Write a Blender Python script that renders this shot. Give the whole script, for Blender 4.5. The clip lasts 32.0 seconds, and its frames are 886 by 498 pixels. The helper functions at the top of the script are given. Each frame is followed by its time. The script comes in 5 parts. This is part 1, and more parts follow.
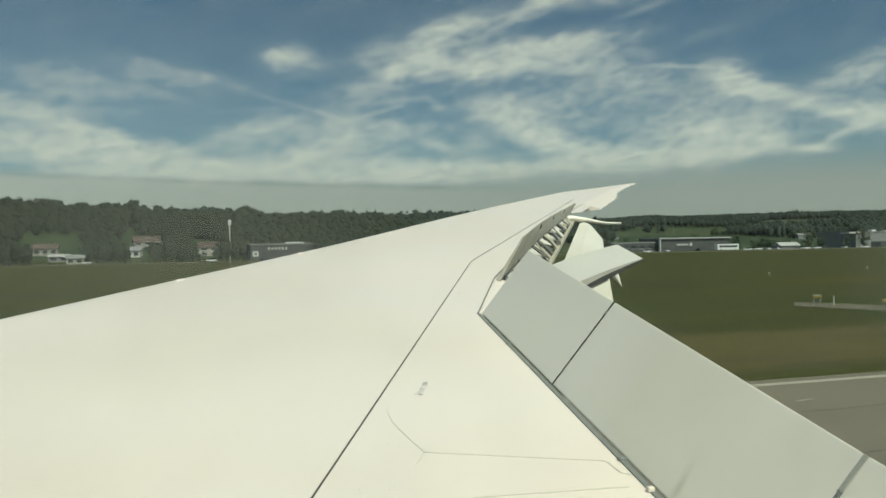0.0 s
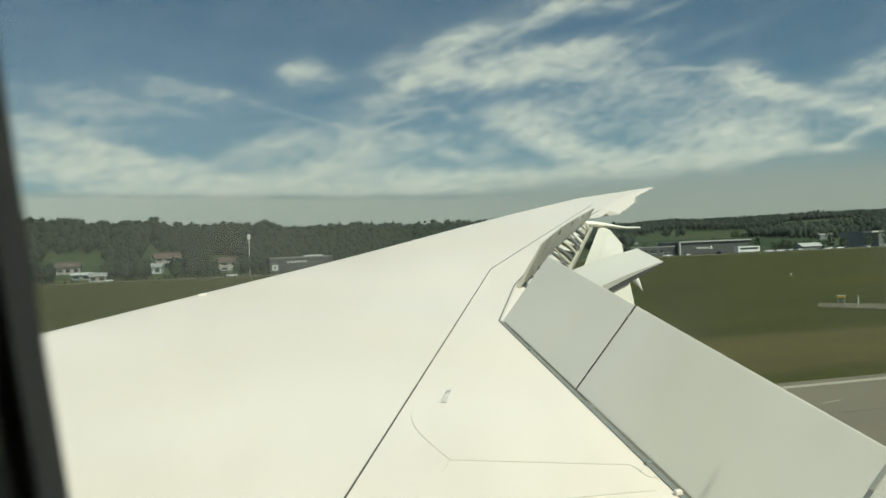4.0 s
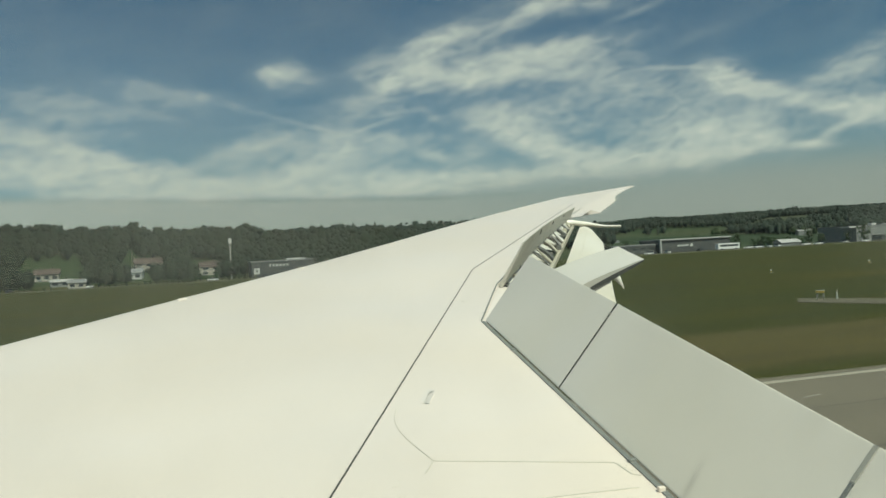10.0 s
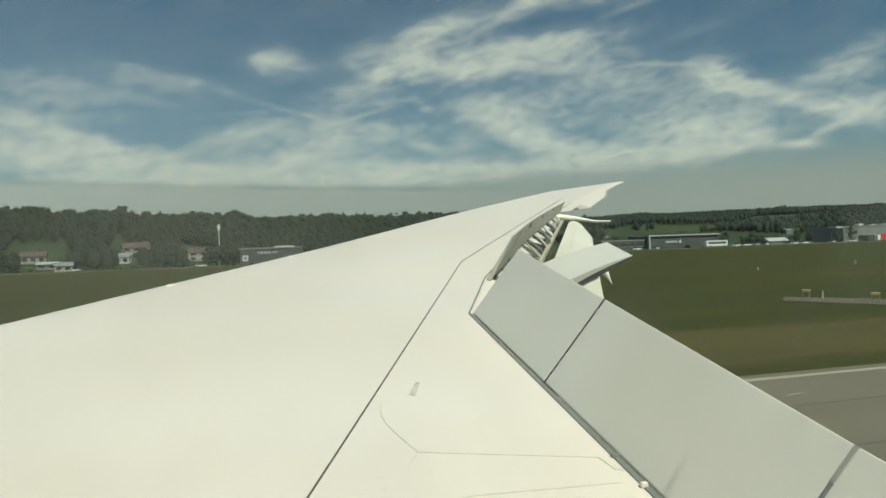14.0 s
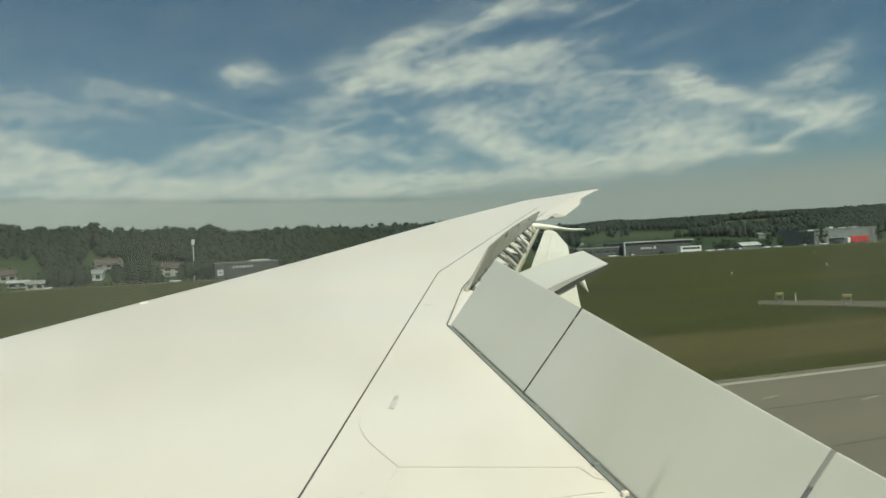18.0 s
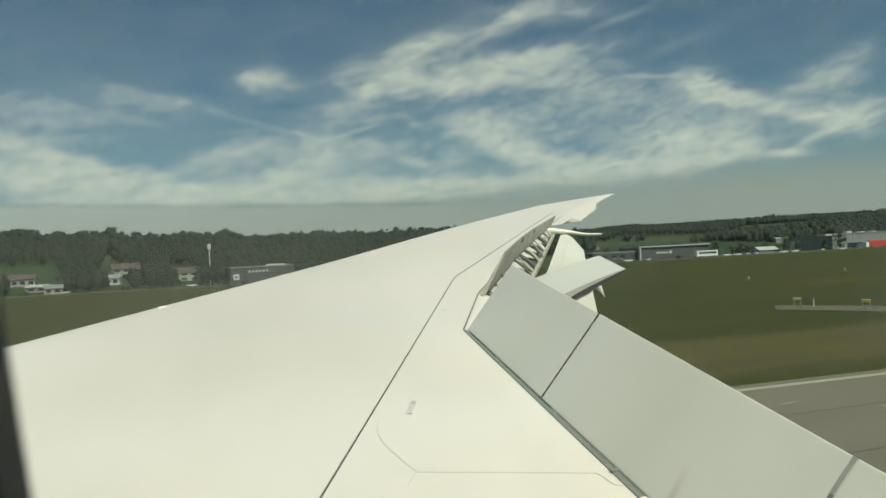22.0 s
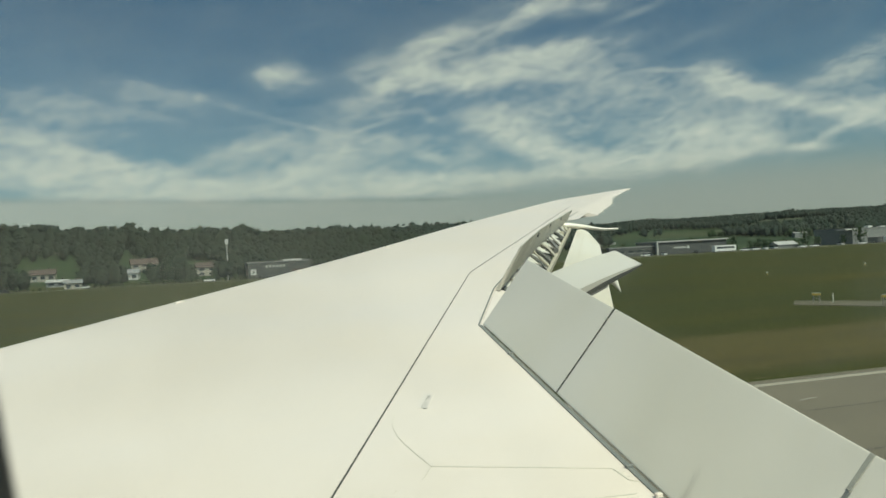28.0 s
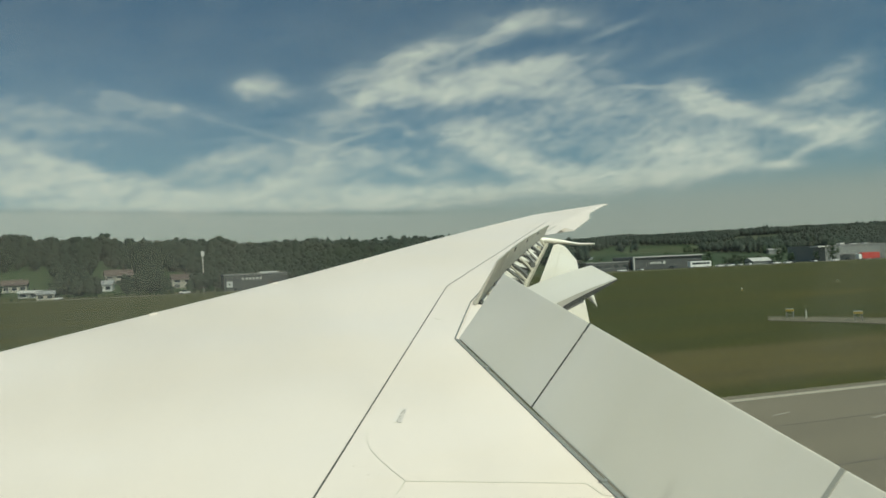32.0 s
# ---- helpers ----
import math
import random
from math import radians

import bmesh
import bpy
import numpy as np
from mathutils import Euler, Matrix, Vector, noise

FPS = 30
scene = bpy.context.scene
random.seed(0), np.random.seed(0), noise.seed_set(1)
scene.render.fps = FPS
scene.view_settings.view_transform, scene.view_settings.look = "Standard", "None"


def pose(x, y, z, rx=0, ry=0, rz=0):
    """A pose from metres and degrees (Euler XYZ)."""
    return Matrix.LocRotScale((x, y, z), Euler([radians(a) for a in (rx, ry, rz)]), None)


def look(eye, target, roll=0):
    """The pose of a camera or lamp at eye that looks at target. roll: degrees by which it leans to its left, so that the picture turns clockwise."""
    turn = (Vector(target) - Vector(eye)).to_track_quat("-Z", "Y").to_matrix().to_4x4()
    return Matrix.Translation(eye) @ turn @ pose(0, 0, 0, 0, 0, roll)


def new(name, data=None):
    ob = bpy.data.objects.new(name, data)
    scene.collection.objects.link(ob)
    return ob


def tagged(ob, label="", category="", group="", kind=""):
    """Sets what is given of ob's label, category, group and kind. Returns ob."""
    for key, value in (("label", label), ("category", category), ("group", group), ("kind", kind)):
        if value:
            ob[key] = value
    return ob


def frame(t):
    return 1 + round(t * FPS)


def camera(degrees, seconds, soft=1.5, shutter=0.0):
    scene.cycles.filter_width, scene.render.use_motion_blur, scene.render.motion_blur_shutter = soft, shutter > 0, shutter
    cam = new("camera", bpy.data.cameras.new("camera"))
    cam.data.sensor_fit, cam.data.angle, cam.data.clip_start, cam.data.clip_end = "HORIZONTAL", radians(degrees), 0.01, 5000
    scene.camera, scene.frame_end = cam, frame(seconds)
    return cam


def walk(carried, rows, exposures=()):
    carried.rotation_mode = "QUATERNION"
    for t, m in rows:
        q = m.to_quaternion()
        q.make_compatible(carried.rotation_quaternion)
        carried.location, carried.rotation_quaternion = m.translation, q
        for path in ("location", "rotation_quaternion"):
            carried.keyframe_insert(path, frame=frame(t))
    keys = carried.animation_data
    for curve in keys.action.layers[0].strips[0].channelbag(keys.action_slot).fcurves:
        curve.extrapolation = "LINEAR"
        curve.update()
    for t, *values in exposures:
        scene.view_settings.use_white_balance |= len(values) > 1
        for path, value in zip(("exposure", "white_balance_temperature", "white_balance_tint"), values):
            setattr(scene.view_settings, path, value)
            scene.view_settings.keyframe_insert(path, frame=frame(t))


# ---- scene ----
EYE = 5.6          # height of the cabin window's eye level over the runway
LENS = 56.0

# ---- camera ----
cam = camera(LENS, 32.0, soft=1.5)
cam.data.dof.use_dof, cam.data.dof.focus_distance, cam.data.dof.aperture_fstop = True, 14.0, 9.0      # the near window rim is out of focus


def held(x, y, z, aft, pitch, lean):
    """A pose at x, y, z beside the eye: turned aft from straight out, pitched up, the picture's horizon rising to the right by lean."""
    return pose(x, y, EYE + z, 0, 0, -aft) @ pose(0, 0, 0, 90 + pitch, 0, 0) @ pose(0, 0, 0, 0, 0, -lean)


PATH = (
    (0, 0.0082, 0.0101, -0.0049, 16.527, -0.332, 0.966),
    (0.5, 0.0072, 0.0082, -0.0083, 17.215, -0.148, 1.011),
    (1, 0.0052, 0.007, -0.0155, 17.449, -0.18, 1.428),
    (1.5, 0.0066, 0.0052, -0.0224, 17.032, 0.049, 1.802),
    (2, -0, 0.0031, -0.0128, 16.289, 0.105, 2.256),
    (2.5, 0.0016, 0.0009, -0.0117, 15.641, 0.109, 2.295),
    (3, -0.0136, -0.0028, -0.0159, 15.346, 0.307, 2.213),
    (3.5, -0.0033, -0.0014, -0.0152, 15.296, 0.283, 2.305),
    (5.5, -0.008, 0.0006, -0.0125, 15.327, 0.739, 2.534),
    (6, 0.0121, 0.0084, -0.0133, 15.55, 0.476, 2.421),
    (6.5, 0.0115, 0.009, -0.0128, 15.77, 0.269, 2.256),
    (7, 0.0112, 0.0066, -0.0152, 15.904, 0.141, 2.108),
    (7.5, -0.0039, 0.0015, -0.012, 16.15, 0.237, 2.312),
    (8, 0.0096, 0.0082, -0.0089, 16.465, 0.246, 2.858),
    (8.5, 0.0034, 0.0045, -0.0023, 16.629, 0.172, 3.141),
    (9, -0.0006, 0.0021, -0.0039, 16.503, 0.247, 3.153),
    (9.5, -0.0009, 0.0074, -0.0145, 16.351, 0.453, 3.057),
    (10, 0.0083, 0.0108, -0.0184, 16.497, 0.367, 3.193),
    (10.5, -0.0014, 0.0079, -0.0093, 16.738, 0.005, 2.998),
    (11, 0.007, 0.0111, -0.0139, 16.84, 0.281, 2.934),
    (11.5, 0.0076, 0.0085, -0.0115, 16.836, -0.077, 2.519),
    (12, -0.0075, 0.0044, -0.0099, 16.828, -0.033, 2.338),
    (12.5, 0.0076, 0.0097, -0.0059, 16.796, -0.226, 2.328),
    (13, -0.0067, 0.0031, -0.001, 16.884, -0.678, 2.121),
    (13.5, 0.0073, 0.0053, -0.011, 16.981, -0.404, 1.972),
    (15.5, 0.0033, 0.004, -0.0068, 18.327, -0.233, 2.109),
    (16, 0.008, 0.0055, 0.0011, 18.723, -0.322, 2.189),
    (16.5, 0.01, 0.0094, 0.0062, 19.056, -0.267, 2.379),
    (17, -0.0008, 0.0111, -0.0057, 19.241, 0.122, 2.224),
    (17.5, -0.0006, 0.0128, -0.0069, 19.13, 0.416, 2.611),
    (18, 0.0086, 0.013, -0.0001, 18.863, 0.363, 3.016),
    (18.5, 0.0011, 0.0108, -0.0055, 18.791, 0.614, 2.975),
    (19, 0.002, 0.007, -0.0075, 18.715, 0.809, 3.072),
    (19.5, 0.0121, 0.0053, 0.0016, 18.626, 0.742, 3.178),
    (20, 0.0138, 0.0045, 0.0026, 18.341, 0.84, 2.933),
    (20.5, 0.0106, 0.0054, 0.0022, 18.203, 0.886, 2.83),
    (21, 0.0071, 0.0059, 0.0071, 18.033, 0.617, 2.788),
    (21.5, -0.0034, 0.0047, 0.0029, 17.966, 0.631, 2.658),
    (22, -0.0097, 0.0055, 0.0057, 17.852, 0.73, 3.01),
    (22.5, -0.0025, 0.0043, 0.0051, 17.423, 0.738, 3.435),
    (23, 0.0021, 0.0043, 0.0029, 17.162, 0.628, 3.64),
    (23.5, 0.0093, 0.0084, 0.0047, 17.078, 0.517, 3.891),
    (24, 0.0095, 0.0085, 0.0055, 17.081, 0.381, 4.098),
    (24.5, 0.0112, 0.009, 0.008, 17.138, 0.204, 4.004),
    (25, 0.0092, 0.0098, 0.0053, 17.148, 0.125, 3.914),
    (25.5, 0.0081, 0.0105, 0.0003, 17.125, 0.125, 3.816),
    (27.5, 0.0095, 0.0054, 0.0014, 16.861, 0.324, 3.266),
    (28, -0.0007, 0.0033, 0.0048, 16.72, 0.446, 3.042),
    (28.5, -0.0011, 0.0019, 0.003, 16.615, 0.613, 2.776),
    (29, 0.0016, 0.0045, 0.0018, 16.789, 0.855, 2.914),
    (29.5, 0.0094, 0.005, 0.0046, 16.924, 0.869, 2.991),
    (30, 0.0079, 0.0056, 0.0014, 17.177, 1.036, 2.844),
    (30.5, 0.0065, 0.0059, -0.003, 17.492, 1.063, 2.744),
    (31, 0.006, 0.0048, -0.0013, 17.737, 1.072, 2.628),
    (31.5, 0.0073, 0.0042, 0.0029, 18.008, 1.096, 2.617),
    (32, 0.0088, 0.0046, 0.0036, 18.291, 1.312, 2.597),
)
walk(cam, [(r[0], held(*r[1:])) for r in PATH], exposures=((0, 0.15, 6180, -6), (2.2, 0.15, 6180, -6), (3, 0.25, 6180, -6), (5.5, 0.25, 6180, -6), (6.3, 0.15, 6180, -6), (32, 0.15, 6180, -6)))

# ---- sky and sun ----
SUN_EL, SUN_AZ = 54.0, 158.0      # azimuth from straight out (+y) towards aft (+x)
sun = new("sun", bpy.data.lights.new("sun", "SUN"))
sun.data.energy, sun.data.angle, sun.data.color = 3.9, radians(0.6), (1.0, 0.93, 0.82)
sd = Vector((math.sin(radians(SUN_AZ)) * math.cos(radians(SUN_EL)), math.cos(radians(SUN_AZ)) * math.cos(radians(SUN_EL)), math.sin(radians(SUN_EL))))
sun.matrix_world = look(sd * 200, (0, 0, 0))


class Net:
    """A short way to lay shader nodes."""

    def __init__(self, tree):
        self.t = tree
        self.t.nodes.clear()

    def n(self, what, *ins, **sets):
        nd = self.t.nodes.new("ShaderNode" + what)
        for k, v in sets.items():
            if k == "op":
                nd.operation = v
            elif k == "dims":
                nd.noise_dimensions = v
            elif k == "clamp":
                nd.use_clamp = v
            elif k == "kind":
                nd.sky_type = v
        for i, v in enumerate(ins):
            self.put(nd, i, v)
        return nd

    def put(self, nd, key, v):
        if v is None:
            return
        if isinstance(v, bpy.types.NodeSocket):
            self.t.links.new(v, nd.inputs[key])
        elif isinstance(v, bpy.types.Node):
            self.t.links.new(v.outputs[0], nd.inputs[key])
        else:
            nd.inputs[key].default_value = v

    def m(self, op, a, b=None, c=None, clamp=False):
        return self.n("Math", a, b, c, op=op, clamp=clamp).outputs[0]

    def noise(self, vec, scale, detail=4.0, rough=0.5, dist=0.0):
        nd = self.n("TexNoise")
        self.put(nd, "Vector", vec), self.put(nd, "Scale", scale), self.put(nd, "Detail", detail)
        self.put(nd, "Roughness", rough), self.put(nd, "Distortion", dist)
        return nd.outputs[0]

    def ramp(self, fac, *stops):
        nd = self.n("ValToRGB", fac)
        el = nd.color_ramp.elements
        while len(el) < len(stops):
            el.new(0.5)
        for e, (p, c) in zip(el, stops):
            e.position, e.color = p, (*c, 1) if len(c) == 3 else c
        return nd.outputs[0]

    def mix(self, fac, a, b, mode="MIX"):
        nd = self.t.nodes.new("ShaderNodeMix")
        nd.data_type, nd.blend_type = "RGBA", mode
        for k, v in ((0, fac), (6, a), (7, b)):
            if isinstance(v, tuple) and len(v) == 3:
                v = (*v, 1)
            self.put(nd, k, v)
        return nd.outputs[2]


world = bpy.data.worlds.new("sky")
scene.world = world
world.use_nodes = True
w = Net(world.node_tree)
way = w.n("TexCoord").outputs["Generated"]
sep = w.n("SeparateXYZ", way)
sx, sy, sz = sep.outputs
AZ = w.m("MULTIPLY", w.m("ARCTAN2", sx, sy), 57.2958)
EL = w.m("MULTIPLY", w.m("ARCSINE", sz), 57.2958)
sky = w.n("TexSky", kind="NISHITA")
sky.sun_disc, sky.sun_elevation, sky.sun_rotation = False, radians(SUN_EL), radians(SUN_AZ)
sky.air_density, sky.dust_density, sky.ozone_density, sky.altitude = 1.0, 0.7, 1.4, 300
# warped directions give the clouds their torn edges
flat = w.n("CombineXYZ", w.m("MULTIPLY_ADD", EL, -0.05, w.m("MULTIPLY", AZ, 0.14)), w.m("MULTIPLY_ADD", AZ, -0.03, w.m("MULTIPLY", EL, 0.36)), 0.0).outputs[0]
warp_a = w.m("SUBTRACT", w.noise(flat, 1.6, 6.0, 0.62), 0.5)
warp_b = w.m("SUBTRACT", w.noise(w.n("VectorMath", flat, (7.3, 2.1, 4.0), op="ADD").outputs[0], 1.9, 6.0, 0.62), 0.5)
aim = w.n("CombineXYZ", AZ, EL, 0.0).outputs[0]
torn = w.n("CombineXYZ", w.m("MULTIPLY_ADD", warp_a, 3.6, AZ), w.m("MULTIPLY_ADD", warp_b, 1.9, w.m("ADD", EL, 0.36)), 0.0).outputs[0]
calm = w.n("CombineXYZ", w.m("MULTIPLY_ADD", warp_a, 1.2, AZ), w.m("MULTIPLY_ADD", warp_b, 0.7, w.m("ADD", EL, 0.30)), 0.0).outputs[0]
# clouds: azimuth, elevation, half length, half width (degrees), climb (degrees), strength
CLOUDS = (
    (6.84, 12.59, 1.89, 0.58, -0.9, 0.80),
    (5.90, 13.18, 1.36, 0.47, 3.3, 0.62),
    (5.41, 12.53, 0.90, 0.73, -0.5, 0.30),
    (-7.12, 14.18, 7.81, 2.02, -4.1, 0.10),
    (-0.81, 11.58, 3.93, 0.54, -7.9, 0.50),
    (-4.32, 10.50, 6.65, 1.34, -3.8, 0.40),
    (-8.85, 11.24, 3.54, 0.61, -4.7, 0.38),
    (-7.97, 9.74, 4.60, 0.83, -7.8, 0.30),
    (-6.11, 7.77, 7.37, 0.71, -16.6, 0.95),
    (-9.05, 6.86, 6.23, 1.32, -13.6, 0.90),
    (-0.76, 5.44, 2.68, 0.41, -26.6, 0.75),
    (-5.54, 5.79, 8.38, 1.07, -5.5, 0.75),
    (3.70, 8.05, 3.20, 0.59, 18.6, 0.65),
    (6.99, 6.62, 5.74, 1.51, 1.9, 0.72),
    (10.10, 7.77, 2.32, 0.83, 22.5, 0.42),
    (13.84, 5.43, 9.30, 0.85, -1.1, 0.95),
    (20.44, 5.25, 4.04, 0.62, 2.5, 1.00),
    (8.44, 5.16, 7.32, 0.61, -2.5, 0.70),
    (13.69, 10.10, 2.14, 0.45, 5.3, 0.42),
    (10.22, 10.22, 2.31, 1.04, 36.9, 0.34),
    (8.62, 8.76, 3.45, 0.90, -1.9, 0.32),
    (16.05, 14.24, 3.56, 0.88, 12.1, 0.92),
    (17.86, 15.17, 2.33, 0.65, 6.0, 0.50),
    (13.79, 12.04, 2.40, 0.74, 18.6, 0.75),
    (18.10, 12.44, 4.84, 0.89, 2.2, 0.85),
    (11.93, 13.33, 1.55, 0.59, 21.9, 0.45),
    (24.55, 13.63, 5.06, 0.66, 3.4, 0.95),
    (27.52, 12.36, 2.79, 0.95, -0.5, 0.55),
    (21.97, 12.28, 4.20, 0.89, 3.4, 0.60),
    (22.63, 15.81, 2.68, 0.55, 24.8, 0.80),
    (27.16, 16.14, 2.61, 0.56, -2.1, 0.75),
    (24.54, 16.94, 4.50, 0.71, 3.8, 0.40),
    (35.66, 11.09, 1.50, 0.75, -31.3, 0.95),
    (39.81, 9.01, 4.10, 0.61, -20.5, 0.85),
    (36.29, 9.80, 2.43, 0.84, -18.7, 0.60),
    (31.64, 9.56, 4.62, 0.88, -1.8, 0.48),
    (34.11, 8.48, 4.14, 0.66, 2.3, 0.30),
    (44.23, 7.87, 2.55, 1.15, -3.0, 0.95),
    (42.29, 6.66, 1.72, 0.35, 28.8, 0.65),
    (43.75, 10.71, 2.52, 1.02, 18.8, 0.60),
    (41.97, 9.87, 2.16, 0.62, 13.8, 0.35),
    (20.64, 9.18, 2.40, 0.98, -9.5, 0.85),
    (22.90, 7.90, 2.88, 0.91, -23.6, 0.80),
    (25.50, 6.47, 2.84, 0.75, -16.0, 0.70),
    (25.99, 8.44, 4.49, 0.75, -4.6, 0.34),
    (24.18, 10.26, 2.29, 0.52, -10.2, 0.25),
    (36.31, 6.78, 2.88, 1.23, 2.8, 1.00),
    (33.27, 6.10, 4.69, 1.18, 3.2, 0.95),
    (28.67, 5.64, 3.49, 0.90, -0.3, 0.95),
    (32.63, 7.63, 3.52, 0.66, 2.8, 0.55),
    (27.62, 10.73, 4.43, 1.25, -1.4, 0.36),
    (14.75, 7.96, 5.44, 1.29, -3.0, 0.36),
    (21.85, 10.04, 4.60, 0.60, -9.9, 0.30),
    (29.88, 11.08, 3.29, 0.94, -5.7, 0.34),
    (12.57, 10.89, 2.72, 0.67, 11.2, 0.30),
    (16.40, 9.79, 0.93, 0.34, -32.2, 0.40),
    (16.64, 6.92, 1.55, 0.35, -14.8, 0.45),
    (18.98, 7.10, 1.32, 0.69, 6.6, 0.32),
    (13.99, 8.38, 2.33, 0.38, -2.6, 0.25),
)
# vapour trails, which stay straight, and a small smooth lens of cloud
TRAILS = (
    (40.46, 5.59, 1.36, 0.26, -3.5, 1.50),
    (6.39, 9.53, 3.96, 0.15, -15.5, 0.30),
    (12.08, 8.99, 1.70, 0.13, 15.3, 0.62),
    (30.47, 15.16, 1.78, 0.18, 14.9, 0.42),
    (32.39, 11.34, 1.97, 0.14, -5.2, 0.50),
    (35.07, 13.38, 2.71, 0.29, 12.7, 0.20),
    (3.76, 9.17, 2.61, 0.09, 4.9, 0.25),
)


def billow(where, heap, az, el, a, b, climb, power):
    """Adds one soft oval to the heap of clouds."""
    at = w.n("Mapping", where)
    at.vector_type = "TEXTURE"
    at.inputs["Location"].default_value, at.inputs["Rotation"].default_value, at.inputs["Scale"].default_value = (az, el, 0), (0, 0, radians(climb)), (a, b, 1)
    r2 = w.n("VectorMath", at.outputs[0], at.outputs[0], op="DOT_PRODUCT").outputs["Value"]
    return w.m("MULTIPLY_ADD", w.m("POWER", 0.42, r2), power, heap)


heap, lines = 0.0, 0.0
for row in CLOUDS:
    heap = billow(torn if row[3] > 0.66 else calm, heap, *row)
for row in TRAILS:
    lines = billow(aim, lines, *row)
# fibres drawn out along one way, climbing aft, and small puffs, eat into the clouds
streak = w.n("CombineXYZ", w.m("MULTIPLY_ADD", EL, 0.09, w.m("MULTIPLY", AZ, 0.17)), w.m("MULTIPLY_ADD", AZ, -0.09, w.m("MULTIPLY", EL, 0.50)), 1.7).outputs[0]
fibre = w.noise(streak, 1.9, 8.0, 0.60, 0.6)
puffs = w.noise(w.n("CombineXYZ", w.m("MULTIPLY", AZ, 0.60), w.m("MULTIPLY_ADD", AZ, -0.12, w.m("MULTIPLY", EL, 1.15)), 5.0).outputs[0], 1.2, 6.0, 0.52, 0.6)
eaten = w.m("SUBTRACT", 1.0, w.m("MULTIPLY_ADD", puffs, 0.50, w.m("MULTIPLY", fibre, 0.50)))
full = w.m("MINIMUM", heap, 1.15)
dense = w.m("DIVIDE", w.m("ADD", w.m("MULTIPLY_ADD", eaten, -2.3, full), 0.85), 1.15, None, True)
thin = w.ramp(fibre, (0.40, (0, 0, 0)), (0.75, (1, 1, 1)))
milky = w.m("MULTIPLY", full, w.m("MULTIPLY_ADD", puffs, 0.5, 0.12))
cover = w.m("MULTIPLY_ADD", dense, 0.45, w.m("MULTIPLY_ADD", milky, 0.92, w.m("MULTIPLY_ADD", thin, 0.07, w.m("MULTIPLY", lines, 0.45))))
# the haze that closes the view over the horizon
wave = w.m("MULTIPLY_ADD", w.m("SUBTRACT", w.noise(w.n("CombineXYZ", AZ, 0.0, 0.0).outputs[0], 0.06, 3.0), 0.5), 1.2, EL)
ahead = w.m("DIVIDE", 1.0, w.m("ADD", 1.0, w.m("EXPONENT", w.m("MULTIPLY", w.m("SUBTRACT", AZ, 19.0), 0.5))))
soft_rim = w.m("DIVIDE", 1.0, w.m("ADD", 1.0, w.m("EXPONENT", w.m("MULTIPLY", w.m("SUBTRACT", wave, w.m("MULTIPLY_ADD", ahead, -0.75, 4.75)), 1.9))))
ripple = w.m("MULTIPLY", w.m("SUBTRACT", w.noise(w.n("CombineXYZ", AZ, 3.0, 0.0).outputs[0], 0.35, 5.0, 0.6), 0.5), 0.28)
over = w.m("SUBTRACT", w.m("ADD", EL, ripple), w.m("MULTIPLY_ADD", AZ, -0.031, 4.42))       # height over the stratus line
hard_rim = w.m("DIVIDE", 1.0, w.m("ADD", 1.0, w.m("EXPONENT", w.m("MULTIPLY", over, 9.0))))
haze = w.m("MULTIPLY_ADD", w.m("MULTIPLY", hard_rim, ahead), w.m("SUBTRACT", 1.0, soft_rim), soft_rim)
stratus = w.m("MULTIPLY", w.m("EXPONENT", w.m("MULTIPLY", w.m("POWER", w.m("DIVIDE", w.m("ABSOLUTE", over), 0.15), 2.0), -1.0)), w.m("MULTIPLY", ahead, w.m("MULTIPLY_ADD", w.noise(w.n("CombineXYZ", AZ, 9.0, 0.0).outputs[0], 0.3, 4.0), 0.9, -0.12, True)))
cover = w.m("MINIMUM", w.m("MAXIMUM", cover, 0.0), 0.92)
air = w.n("Background", w.mix(1.0, sky.outputs[0], (0.81, 0.98, 1.045), "MULTIPLY"), 0.0455)
cloud = w.n("Background", (0.565, 0.552, 0.502, 1), 1.0)
glow = w.m("MINIMUM", w.m("MAXIMUM", w.m("MULTIPLY_ADD", AZ, -0.0085, 1.13), 0.93), 1.22)     # brighter towards the forward side
mist = w.n("Background", (0.374, 0.381, 0.351, 1), w.m("MULTIPLY", w.m("MULTIPLY_ADD", stratus, -0.50, 0.84), glow))
m1 = w.n("MixShader", cover, air.outputs[0], cloud.outputs[0])
m2 = w.n("MixShader", w.m("MULTIPLY", haze, 0.88), m1.outputs[0], mist.outputs[0])
w.t.links.new(m2.outputs[0], w.n("OutputWorld").inputs[0])


